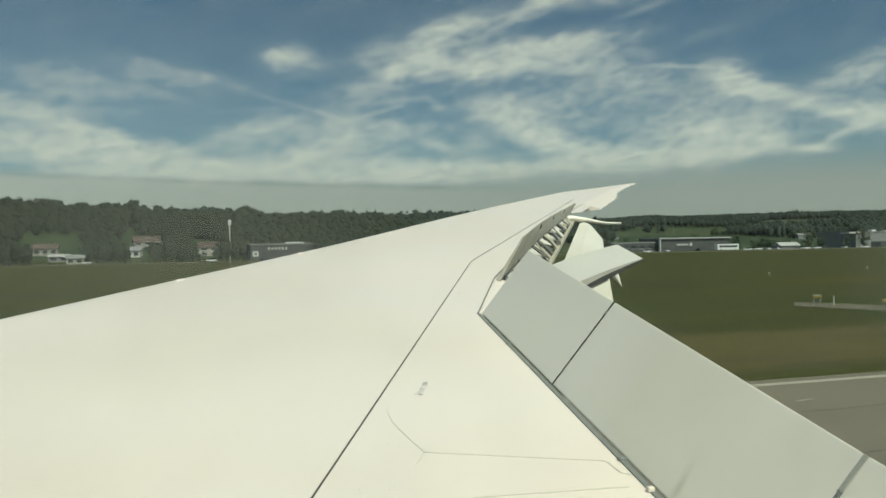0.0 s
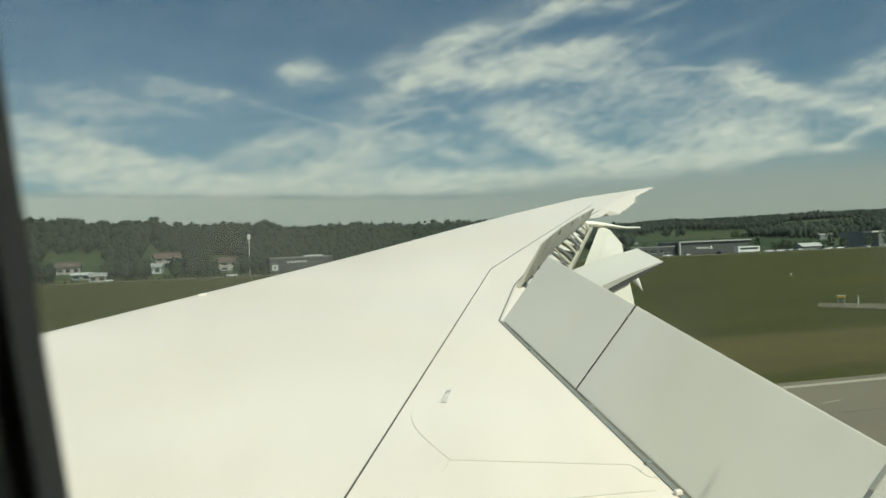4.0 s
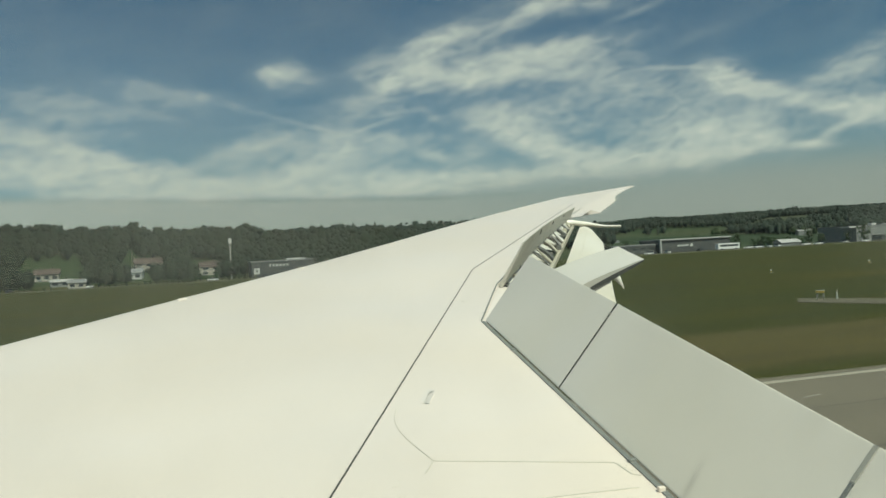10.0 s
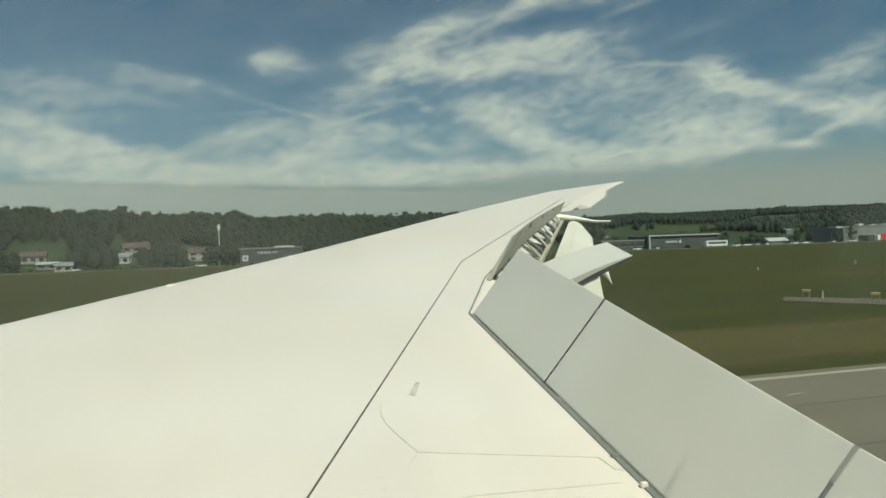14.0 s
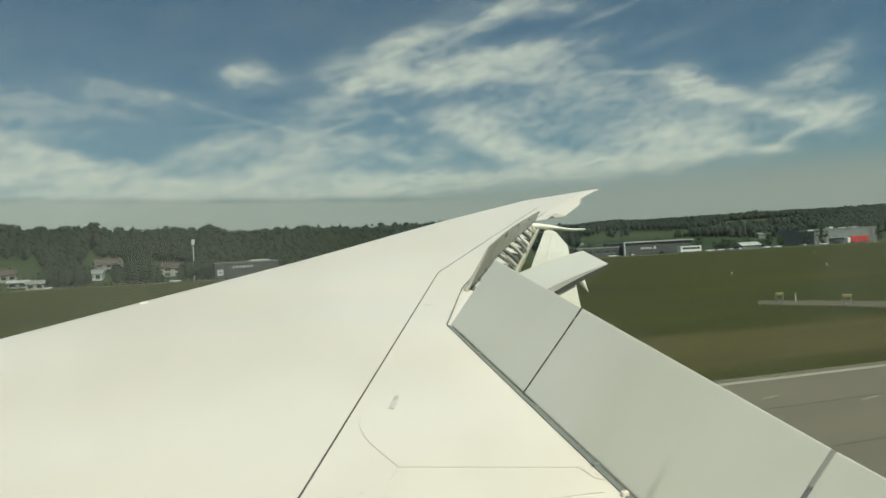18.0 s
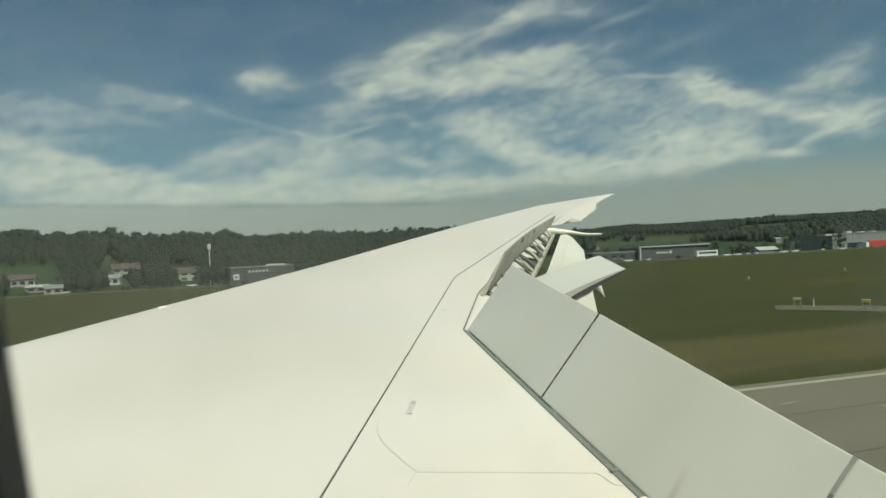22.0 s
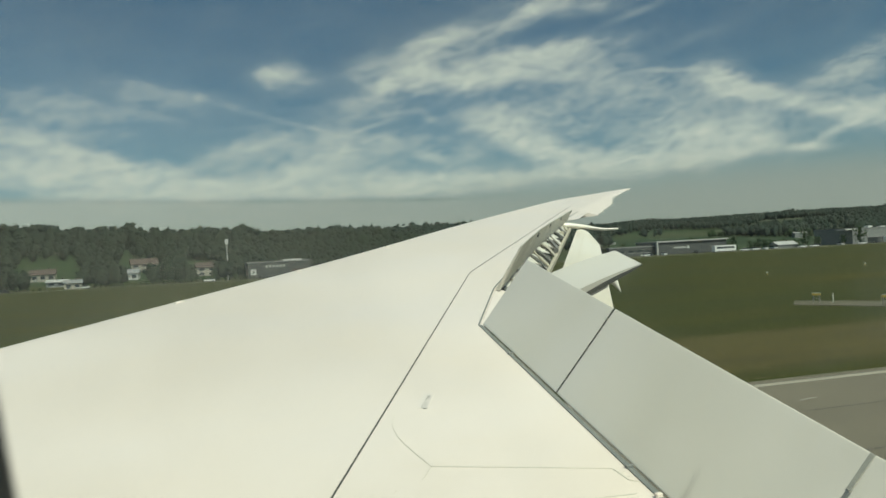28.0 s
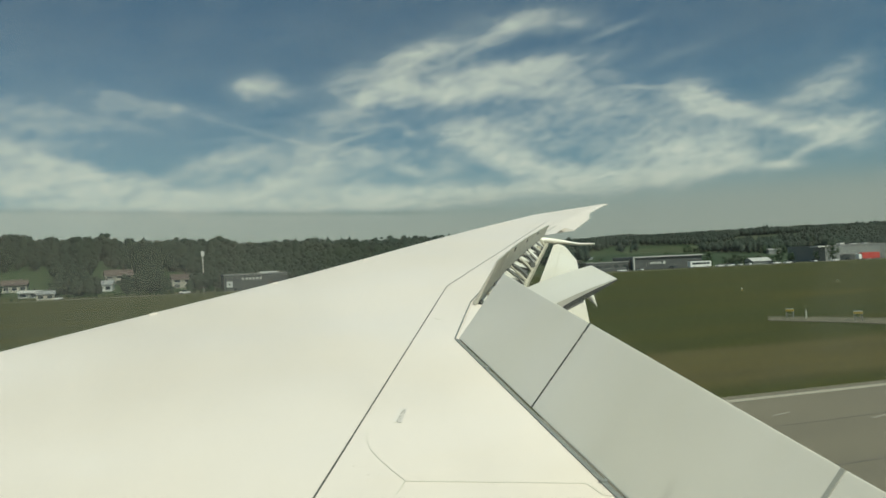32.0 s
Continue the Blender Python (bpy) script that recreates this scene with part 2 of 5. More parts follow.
# ---- materials ----
def surface(name, colour, rough=0.5, metal=0.0, grain=12.0, vary=0.12, blot=0.6, bump=0.05, bump_scale=60.0, vary_b=0.1, stretch=(1, 1, 1), coat=0.0, each=0.0, stain=None, smears=()):
    """Paint, stone, metal and the like: a colour that varies at two scales, with a fine relief."""
    mat = bpy.data.materials.new(name)
    mat.use_nodes = True
    k = Net(mat.node_tree)
    vec = k.n("VectorMath", k.n("NewGeometry").outputs["Position"], stretch, op="MULTIPLY").outputs[0]
    fine, wide = k.noise(vec, grain, 5.0, 0.6), k.noise(vec, blot, 3.0, 0.55)
    value = k.m("MULTIPLY_ADD", k.m("SUBTRACT", fine, 0.5), vary * 2, k.m("MULTIPLY_ADD", k.m("SUBTRACT", wide, 0.5), vary_b * 2, 1.0))
    if each:
        value = k.m("MULTIPLY", value, k.m("MULTIPLY_ADD", k.n("ObjectInfo").outputs["Random"], each, 1 - each / 2))
    col = k.mix(1.0, colour, k.n("CombineColor", value, value, value).outputs[0], "MULTIPLY")
    if stain:
        soft_, run_ = k.noise(vec, 0.35, 4.0, 0.6, 0.4), k.noise(k.n("VectorMath", vec, (0.5, 3.0, 1.0), op="MULTIPLY").outputs[0], 2.2, 5.0, 0.65)
        col = k.mix(k.m("MULTIPLY", k.ramp(soft_, (0.40, (0, 0, 0)), (0.70, (1, 1, 1))), stain[1]), col, stain[0])
        col = k.mix(k.m("MULTIPLY", k.ramp(run_, (0.56, (0, 0, 0)), (0.80, (1, 1, 1))), stain[1] * 0.6), col, tuple(c * 0.8 for c in stain[0]))
    for c, way_, long_, wide_, amount in smears:       # oily streaks: foot, way, length, half width, strength
        off = k.n("VectorMath", k.n("NewGeometry").outputs["Position"], c, op="SUBTRACT").outputs[0]
        up_ = k.n("VectorMath", off, way_, op="DOT_PRODUCT").outputs["Value"]
        side_ = k.n("VectorMath", k.n("VectorMath", off, way_, op="CROSS_PRODUCT").outputs[0], op="LENGTH").outputs["Value"]
        g = k.m("MULTIPLY", k.m("POWER", 0.37, k.m("POWER", k.m("DIVIDE", side_, wide_), 2.0)), k.m("SUBTRACT", 1.0, k.m("DIVIDE", k.m("ABSOLUTE", up_), long_), None, True))
        col = k.mix(k.m("MULTIPLY", g, k.m("MULTIPLY", k.m("MULTIPLY_ADD", fine, 1.4, 0.1), amount)), col, (0.34, 0.31, 0.24))
    b = k.n("BsdfPrincipled")
    k.put(b, "Base Color", col), k.put(b, "Metallic", metal), k.put(b, "Coat Weight", coat)
    k.put(b, "Roughness", k.m("MULTIPLY_ADD", k.m("SUBTRACT", wide, 0.5), 0.2, rough))
    if bump:
        bp = k.n("Bump")
        k.put(bp, "Strength", bump), k.put(bp, "Distance", 0.02), k.put(bp, "Height", k.noise(vec, bump_scale, 3.0))
        k.put(b, "Normal", bp)
    k.t.links.new(b.outputs[0], k.n("OutputMaterial").inputs[0])
    return mat


# oily streaks that rise from the spoiler hinges, and grime at the root gap
SPOILER_GRIME = (((1.96, 3.30, EYE - 1.06), (0.62, -0.05, 0.78), 0.16, 0.022, 0.55), ((1.98, 3.17, EYE - 1.07), (0.60, 0.08, 0.79), 0.20, 0.03, 0.45), ((2.32, 2.46, EYE - 0.80), (0.05, 1.0, 0.12), 0.20, 0.05, 0.45), ((2.22, 2.44, EYE - 0.92), (0.61, 0.05, 0.78), 0.26, 0.03, 0.5))
PAINT = surface("wing_paint", (0.82, 0.743, 0.682), 0.38, grain=9.0, vary=0.018, blot=0.45, vary_b=0.05, bump=0.015, bump_scale=1.4, stain=((0.80, 0.69, 0.56), 0.45))
PAINT_B = surface("control_surface_paint", (0.885, 0.838, 0.748), 0.42, grain=14.0, vary=0.02, blot=0.9, vary_b=0.06, bump=0.015, bump_scale=2.0, stain=((0.78, 0.73, 0.58), 0.5), smears=SPOILER_GRIME)
PAINT_OLD = surface("stained_flap_paint", (0.76, 0.725, 0.64), 0.5, grain=16.0, vary=0.05, blot=1.4, vary_b=0.10, bump=0.03, bump_scale=20, stain=((0.52, 0.44, 0.28), 0.55))
SEAL = surface("grey_rubber_seal", (0.19, 0.20, 0.19), 0.7, grain=40, vary=0.15, blot=3.0, vary_b=0.2)
DARK_SEAL = surface("dark_gap_seal", (0.055, 0.058, 0.052), 0.75, grain=40, vary=0.2, blot=3.0, vary_b=0.2)
GAP_GREY = surface("worn_grey_filler", (0.40, 0.39, 0.34), 0.7, grain=40, vary=0.2, blot=6.0, vary_b=0.25)
FAINT = surface("faint_panel_joint", (0.60, 0.57, 0.49), 0.6, grain=40, vary=0.1)
BAY = surface("primed_bay", (0.45, 0.42, 0.33), 0.6, grain=20, vary=0.2, blot=4.0, vary_b=0.3)
UNDERSIDE = surface("spoiler_underside", (0.68, 0.66, 0.59), 0.55, grain=18, vary=0.12, blot=3.0, vary_b=0.22, stain=((0.30, 0.27, 0.20), 0.6))
STEEL = surface("steel_fitting", (0.26, 0.25, 0.23), 0.5, 0.3, grain=30, vary=0.2)
# near-black colour that paints the shade of the spoiler bay, notches and slots
SHADOWED = surface("painted_cove_shade", (0.10, 0.10, 0.09), 0.7, grain=20, vary=0.2)
INK = surface("black_stencil", (0.17, 0.17, 0.155), 0.6)
LABEL = surface("white_stencil_ground", (0.835, 0.765, 0.708), 0.45, grain=30, vary=0.02)
LINING = surface("cabin_lining", (0.62, 0.59, 0.50), 0.7, grain=200, vary=0.06)
RUBBER = surface("window_rubber", (0.34, 0.31, 0.26), 0.75, grain=200, vary=0.1)


def grass_material():
    mat = bpy.data.materials.new("airfield_grass")
    mat.use_nodes = True
    k = Net(mat.node_tree)
    pos = k.n("NewGeometry").outputs["Position"]
    px, py, pz = k.n("SeparateXYZ", pos).outputs
    long_way = k.n("VectorMath", pos, (0.18, 1.0, 1.0), op="MULTIPLY").outputs[0]
    tuft, patch, broad = k.noise(pos, 1.7, 6.0, 0.7), k.noise(long_way, 0.16, 5.0, 0.6), k.noise(long_way, 0.022, 4.0, 0.55)
    green = k.ramp(patch, (0.30, (0.020, 0.026, 0.002)), (0.50, (0.044, 0.045, 0.004)), (0.70, (0.082, 0.068, 0.011)))
    green = k.mix(k.ramp(broad, (0.35, (0, 0, 0)), (0.7, (1, 1, 1))), green, (0.034, 0.041, 0.005))
    # dry strip beside the shoulder
    edge = k.m("MULTIPLY_ADD", k.m("SUBTRACT", patch, 0.5), 7.0, py)
    dry = k.m("MULTIPLY", k.m("SMOOTH_MIN", k.m("DIVIDE", k.m("SUBTRACT", edge, 28.5), 3.0, None, True), k.m("DIVIDE", k.m("SUBTRACT", 44.0, edge), 2.0, None, True), 0.1), 0.55)
    green = k.mix(dry, green, (0.098, 0.078, 0.030))
    # hay fields and meadows on the hill
    meadow = k.ramp(k.noise(pos, 0.006, 2.0, 0.4), (0.42, (0.030, 0.048, 0.020)), (0.50, (0.038, 0.058, 0.024)), (0.62, (0.056, 0.066, 0.030)))
    green = k.mix(k.m("DIVIDE", k.m("SUBTRACT", py, 372.0), 25.0, None, True), green, meadow)
    swath = k.noise(k.n("VectorMath", pos, (0.035, 1.0, 1.0), op="MULTIPLY").outputs[0], 0.8, 4.0, 0.65)
    clod = k.noise(k.n("VectorMath", pos, (0.3, 1.0, 1.0), op="MULTIPLY").outputs[0], 0.45, 4.0, 0.7)
    v = k.m("MULTIPLY", k.m("MULTIPLY_ADD", tuft, 0.9, 0.55), k.m("MULTIPLY_ADD", swath, 0.7, k.m("MULTIPLY_ADD", clod, 0.7, 0.30)))
    col = k.mix(1.0, green, k.n("CombineColor", v, v, v).outputs[0], "MULTIPLY")
    b = k.n("BsdfPrincipled")
    k.put(b, "Base Color", col), k.put(b, "Roughness", 0.9), k.put(b, "Specular IOR Level", 0.15)
    bp = k.n("Bump")
    k.put(bp, "Strength", 0.5), k.put(bp, "Distance", 0.1), k.put(bp, "Height", tuft)
    k.put(b, "Normal", bp)
    k.t.links.new(b.outputs[0], k.n("OutputMaterial").inputs[0])
    return mat


def leaf_material(name, dark, light, blend=0.085):
    mat = bpy.data.materials.new(name)
    mat.use_nodes = True
    k = Net(mat.node_tree)
    geo = k.n("NewGeometry")
    isl, pos = geo.outputs["Random Per Island"], geo.outputs["Position"]
    f = k.m("MULTIPLY_ADD", isl, 0.26, k.m("MULTIPLY_ADD", k.noise(pos, blend, 3.0), 0.75, -0.02))
    col = k.ramp(f, (0.25, dark), (0.85, light))
    b = k.n("BsdfPrincipled")
    k.put(b, "Base Color", col), k.put(b, "Roughness", 0.85), k.put(b, "Specular IOR Level", 0.15)
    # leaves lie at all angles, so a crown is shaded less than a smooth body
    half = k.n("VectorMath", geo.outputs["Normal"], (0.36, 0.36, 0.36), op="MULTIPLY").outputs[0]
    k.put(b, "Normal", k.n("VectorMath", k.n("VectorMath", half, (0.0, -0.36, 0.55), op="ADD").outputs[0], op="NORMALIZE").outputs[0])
    lit = k.n("BsdfTranslucent", col)
    both = k.n("MixShader", 0.30, b.outputs[0], lit.outputs[0])
    k.t.links.new(both.outputs[0], k.n("OutputMaterial").inputs[0])
    return mat


GRASS = grass_material()
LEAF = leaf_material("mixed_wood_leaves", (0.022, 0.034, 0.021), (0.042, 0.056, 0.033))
# paler and bluer than the near leaves: distance haze mixed into the colour
LEAF_FAR = leaf_material("haze_tinted_far_leaves", (0.030, 0.044, 0.034), (0.050, 0.068, 0.049), 0.02)
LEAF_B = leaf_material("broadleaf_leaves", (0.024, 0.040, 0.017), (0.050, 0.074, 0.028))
BARK = surface("bark", (0.08, 0.065, 0.05), 0.9, grain=6, vary=0.3)
ASPHALT = surface("runway_asphalt", (0.148, 0.130, 0.090), 0.85, grain=14.0, vary=0.22, blot=0.22, vary_b=0.30, stretch=(0.25, 1, 1), bump=0.2, bump_scale=30)
ROADTAR = surface("road_asphalt", (0.17, 0.165, 0.15), 0.85, grain=3.0, vary=0.1, blot=0.05)
LINE = surface("runway_edge_paint", (0.33, 0.305, 0.235), 0.7, grain=9.0, vary=0.18, blot=0.7, vary_b=0.22)
CRACK = surface("sealed_joint", (0.07, 0.066, 0.058), 0.8, grain=6, vary=0.25)
SCUFF = surface("worn_paint_mark", (0.30, 0.28, 0.23), 0.8, grain=8, vary=0.35)
WHITE = surface("white_cladding", (0.55, 0.55, 0.52), 0.6, grain=1.0, vary=0.05, blot=0.12, each=0.15)
PALECLAD = surface("weathered_white_cladding", (0.40, 0.40, 0.38), 0.7, grain=1.0, vary=0.06, blot=0.12)
CREAM = surface("cream_render", (0.36, 0.335, 0.28), 0.8, grain=2.0, vary=0.07, blot=0.2, each=0.3)
DARKCLAD = surface("dark_cladding", (0.070, 0.074, 0.072), 0.6, grain=1.5, vary=0.1, blot=0.1)
GREYCLAD = surface("grey_cladding", (0.21, 0.22, 0.21), 0.6, grain=1.5, vary=0.08, blot=0.1, each=0.2)
TILE = surface("brown_roof_tile", (0.082, 0.060, 0.050), 0.85, grain=2.5, vary=0.2, blot=0.3, each=0.4)
GREYROOF = surface("grey_roof", (0.24, 0.245, 0.24), 0.7, grain=1.5, vary=0.1, blot=0.15, each=0.25)
GLAZE = surface("window_glass_dark", (0.035, 0.042, 0.045), 0.12, grain=1.0, vary=0.1, bump=0)
CARWHITE = surface("white_car_paint", (0.72, 0.72, 0.70), 0.3, coat=0.5)
CARDARK = surface("dark_car_paint", (0.05, 0.055, 0.06), 0.3, coat=0.5)
CARRED = surface("red_lorry_paint", (0.42, 0.045, 0.035), 0.4)
TYRE = surface("tyre_rubber", (0.03, 0.03, 0.03), 0.85)
YELLOW = surface("yellow_sign", (0.46, 0.33, 0.06), 0.5)


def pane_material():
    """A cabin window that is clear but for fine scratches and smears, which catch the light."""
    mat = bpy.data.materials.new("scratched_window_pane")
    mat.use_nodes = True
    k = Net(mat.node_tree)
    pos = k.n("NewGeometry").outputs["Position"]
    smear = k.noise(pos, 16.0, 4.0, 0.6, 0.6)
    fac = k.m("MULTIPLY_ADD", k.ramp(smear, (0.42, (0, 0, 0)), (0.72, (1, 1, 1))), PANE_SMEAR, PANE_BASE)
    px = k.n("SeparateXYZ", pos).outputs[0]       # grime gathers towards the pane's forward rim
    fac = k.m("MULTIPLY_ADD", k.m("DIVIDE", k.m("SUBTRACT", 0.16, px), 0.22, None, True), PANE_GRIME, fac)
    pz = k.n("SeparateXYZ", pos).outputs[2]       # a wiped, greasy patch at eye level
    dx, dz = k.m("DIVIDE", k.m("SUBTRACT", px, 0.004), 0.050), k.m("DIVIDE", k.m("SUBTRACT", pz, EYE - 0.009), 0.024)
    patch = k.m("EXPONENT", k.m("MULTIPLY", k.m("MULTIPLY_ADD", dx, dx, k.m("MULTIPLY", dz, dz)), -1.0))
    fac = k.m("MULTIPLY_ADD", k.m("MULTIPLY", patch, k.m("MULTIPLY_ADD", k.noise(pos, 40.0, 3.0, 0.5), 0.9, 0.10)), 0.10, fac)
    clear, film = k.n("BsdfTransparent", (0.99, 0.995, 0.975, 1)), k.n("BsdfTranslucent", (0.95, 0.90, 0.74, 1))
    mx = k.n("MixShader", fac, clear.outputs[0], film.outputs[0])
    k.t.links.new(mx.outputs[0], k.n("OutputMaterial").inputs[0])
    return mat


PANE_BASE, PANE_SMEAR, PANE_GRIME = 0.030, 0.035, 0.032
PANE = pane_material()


# ---- mesh helpers ----
def mesh_of(name, verts, faces, mat, smooth=0.0):
    me = bpy.data.meshes.new(name)
    me.from_pydata([tuple(v) for v in verts], [], faces)
    me.materials.append(mat)
    if smooth:
        me.polygons.foreach_set("use_smooth", [True] * len(me.polygons))
        me.set_sharp_from_angle(angle=radians(smooth))
    me.update()
    return me


def link(name, me, parent=None, label=""):
    ob = new(name, me)
    if parent is not None:
        ob.parent = parent
        ob.matrix_parent_inverse = parent.matrix_world.inverted()
    return tagged(ob, label)


def part(name, bm, mat, parent=None, label="", smooth=0.0):
    """Links a bmesh as one mesh object under a thing or a part."""
    bmesh.ops.recalc_face_normals(bm, faces=bm.faces)
    me = bpy.data.meshes.new(name)
    bm.to_mesh(me)
    bm.free()
    me.materials.append(mat)
    if smooth:
        me.polygons.foreach_set("use_smooth", [True] * len(me.polygons))
        me.set_sharp_from_angle(angle=radians(smooth))
    return link(name, me, parent, label)


def thing(name, x, y, z, turn=0.0, label="", category="", group="", kind=""):
    ob = new(name)
    ob.matrix_world = pose(x, y, z, 0, 0, turn)
    bpy.context.view_layer.update()
    return tagged(ob, label, category, group, kind)


def box(bm, x0, y0, z0, x1, y1, z1, bevel=0.0):
    made = bmesh.ops.create_cube(bm, size=1.0)["verts"]
    for v in made:
        v.co = Vector((x0 + (v.co.x + 0.5) * (x1 - x0), y0 + (v.co.y + 0.5) * (y1 - y0), z0 + (v.co.z + 0.5) * (z1 - z0)))
    if bevel:
        es = list({e for v in made for e in v.link_edges})
        bmesh.ops.bevel(bm, geom=es, offset=bevel, segments=1, affect="EDGES")
    return made


def tube(bm, a, b, r0, r1=None, n=8):
    """A capped rod from a to b."""
    a, b = Vector(a), Vector(b)
    r1 = r0 if r1 is None else r1
    side = (b - a).orthogonal().normalized()
    up = (b - a).normalized().cross(side)
    rings = [[bm.verts.new(p + (side * math.cos(t) + up * math.sin(t)) * r) for t in (2 * math.pi * i / n for i in range(n))] for p, r in ((a, r0), (b, r1))]
    for i in range(n):
        bm.faces.new((rings[0][i], rings[0][(i + 1) % n], rings[1][(i + 1) % n], rings[1][i]))
    bm.faces.new(rings[0][::-1])
    bm.faces.new(rings[1])


def slab(bm, c, t0, t1, bevel=0.012):
    """A plate under four corners: front a, front b, rear b, rear a; t0 thick at the front, t1 at the rear."""
    c = [Vector(p) for p in c]
    n = (c[1] - c[0]).cross(c[3] - c[0]).normalized()
    if n.z < 0:
        n = -n
    top = [bm.verts.new(p) for p in c]
    low = [bm.verts.new(p - n * t) for p, t in zip(c, (t0, t0, t1, t1))]
    fs = [bm.faces.new(top), bm.faces.new(low[::-1])]
    for i in range(4):
        j = (i + 1) % 4
        fs.append(bm.faces.new((top[j], top[i], low[i], low[j])))
    if bevel:
        bmesh.ops.bevel(bm, geom=list({e for f in fs for e in f.edges}), offset=bevel, segments=2, affect="EDGES", profile=0.6)


def strip(bm, pts, width, lift, high=0.004, surf=None):
    """A low ribbon laid along a run of points of the wing's upper side."""
    pts = [Vector(p) for p in pts]
    rows = []
    for i, p in enumerate(pts):
        d = (pts[min(i + 1, len(pts) - 1)] - pts[max(i - 1, 0)]).normalized()
        s = d.cross(Vector((0, 0, 1))).normalized() * width / 2
        up = Vector((0, 0, lift))
        rows.append([bm.verts.new(q) for q in (p - s + up, p - s + up + Vector((0, 0, high)), p + s + up + Vector((0, 0, high)), p + s + up)])
    for a, b in zip(rows, rows[1:]):
        for i in range(4):
            j = (i + 1) % 4
            bm.faces.new((a[i], a[j], b[j], b[i]))
    bm.faces.new(rows[0])
    bm.faces.new(rows[-1][::-1])


def lerp(a, b, t):
    return Vector(a) * (1 - t) + Vector(b) * t


def along(table, y):
    return float(np.interp(y, [r[0] for r in table], [r[1] for r in table]))


# ---- ground, runway, road, hills ----
def smooth01(t):
    t = min(max(t, 0.0), 1.0)
    return t * t * (3 - 2 * t)


def hill(x, y):
    """Height of the land: a flat airfield, then wooded hills."""
    if y < 366:
        return 0.0
    right = smooth01((x / y - 0.10) / 0.28)
    left_h = (13 + 9 * smooth01((0.12 - x / y) / 0.32)) * smooth01((y - 372) / 130) + 17 * smooth01((y - 560) / 700)
    right_h = 6 * smooth01((y - 430) / 200) + 24 * smooth01((y - 560) / 480) + 22 * smooth01((y - 1300) / 1500)
    bumps = noise.noise((x * 0.0031, y * 0.002, 3.1)) * 8 + noise.noise((x * 0.009, y * 0.006, 1.2)) * 2.5
    rise = smooth01((y - 420) / 260)
    swell = smooth01((x / y - 0.70) / 0.35) * 7 * smooth01((y - 600) / 300)
    return (left_h * (1 - right) + right_h * right) + bumps * rise + swell


gx = sorted({*np.linspace(-4500, -600, 14), *np.linspace(-600, 1700, 93), *np.linspace(1700, 4900, 14)})
gy = sorted({*np.linspace(-3000, 0, 8), *np.linspace(0, 360, 7), *np.linspace(366, 1300, 54), *np.linspace(1300, 4300, 22)})
verts = [(x, y, hill(x, y)) for y in gy for x in gx]
nx = len(gx)
faces = [(j * nx + i, j * nx + i + 1, (j + 1) * nx + i + 1, (j + 1) * nx + i) for j in range(len(gy) - 1) for i in range(nx - 1)]
tagged(link("ground", mesh_of("ground", verts, faces, GRASS, 60)), "mown airfield grass with a dry strip, rising to wooded hills", "ground", kind="structure")

EDGE = 27.0
bm = bmesh.new()
box(bm, -900, -33, -0.4, 1500, EDGE + 0.9, 0.012)
runway = tagged(part("runway", bm, ASPHALT), "weathered brown-grey asphalt runway with sealed joints", "runway", kind="structure")
bm = bmesh.new()
box(bm, -900, EDGE - 0.18, 0.013, 1500, EDGE + 0.24, 0.020)
part("edge_line", bm, LINE, runway, "worn cream painted runway edge line")
bm = bmesh.new()
box(bm, -900, EDGE + 0.75, 0.005, 1500, EDGE + 0.92, 0.022)
part("shoulder_edge", bm, ASPHALT, runway, "pale broken shoulder edge")
random.seed(5)
for y0, x0, x1, wd in ((22.4, -60, 38, 0.05), (17.6, -60, 70, 0.06), (12.8, -60, 80, 0.07), (8.0, -50, 50, 0.07)):
    bm = bmesh.new()
    run = [(x, y0 + random.uniform(-0.05, 0.05), 0.012) for x in np.arange(x0, x1, 2.5)]
    strip(bm, run, wd, 0.0005, 0.004)
    part("sealed_joint", bm, CRACK, runway, "dark sealed joint")
for x0, y0, x1, y1 in ((17.6, 24.4, 19.0, 24.9), (19.6, 23.9, 20.5, 24.1), (21.9, 21.9, 23.0, 22.2), (16.0, 18.5, 16.7, 18.8), (27.0, 24.0, 28.3, 24.3), (33, 22.2, 35, 22.5)):
    bm = bmesh.new()
    strip(bm, [(x0, y0, 0.012), ((x0 + x1) / 2 + 0.1, (y0 + y1) / 2 + 0.05, 0.012), (x1, y1, 0.012)], 0.10, 0.0005, 0.004)
    part("paint_mark", bm, SCUFF, runway)

bm = bmesh.new()
box(bm, -900, 344, -0.3, 1500, 351, 0.03)
road = tagged(part("road", bm, ROADTAR), "pale two-lane road along the airfield fence", "road", kind="structure")
bm = bmesh.new()
box(bm, -900, 343.2, -0.1, 1500, 344, 0.10)
part("kerb", bm, SCUFF, road)

# ---- cabin wall and window round the camera ----
TILT = 15.0
wall_m = Matrix.Translation((0.1085, 0.215, EYE - 0.03)) @ pose(0, 0, 0, TILT, 0, 0) @ pose(0, 0, 0, 0, -3.3, 0)


def window_ring(hw, hh, depth, n=48, power=4.5):
    pts = []
    for i in range(n):
        t = 2 * math.pi * i / n
        c, s = math.cos(t), math.sin(t)
        pts.append(wall_m @ Vector((math.copysign(abs(c) ** (2 / power), c) * hw, depth, math.copysign(abs(s) ** (2 / power), s) * hh)))
    return pts


def ring_faces(a, b, n):
    return [(a + i, a + (i + 1) % n, b + (i + 1) % n, b + i) for i in range(n)]


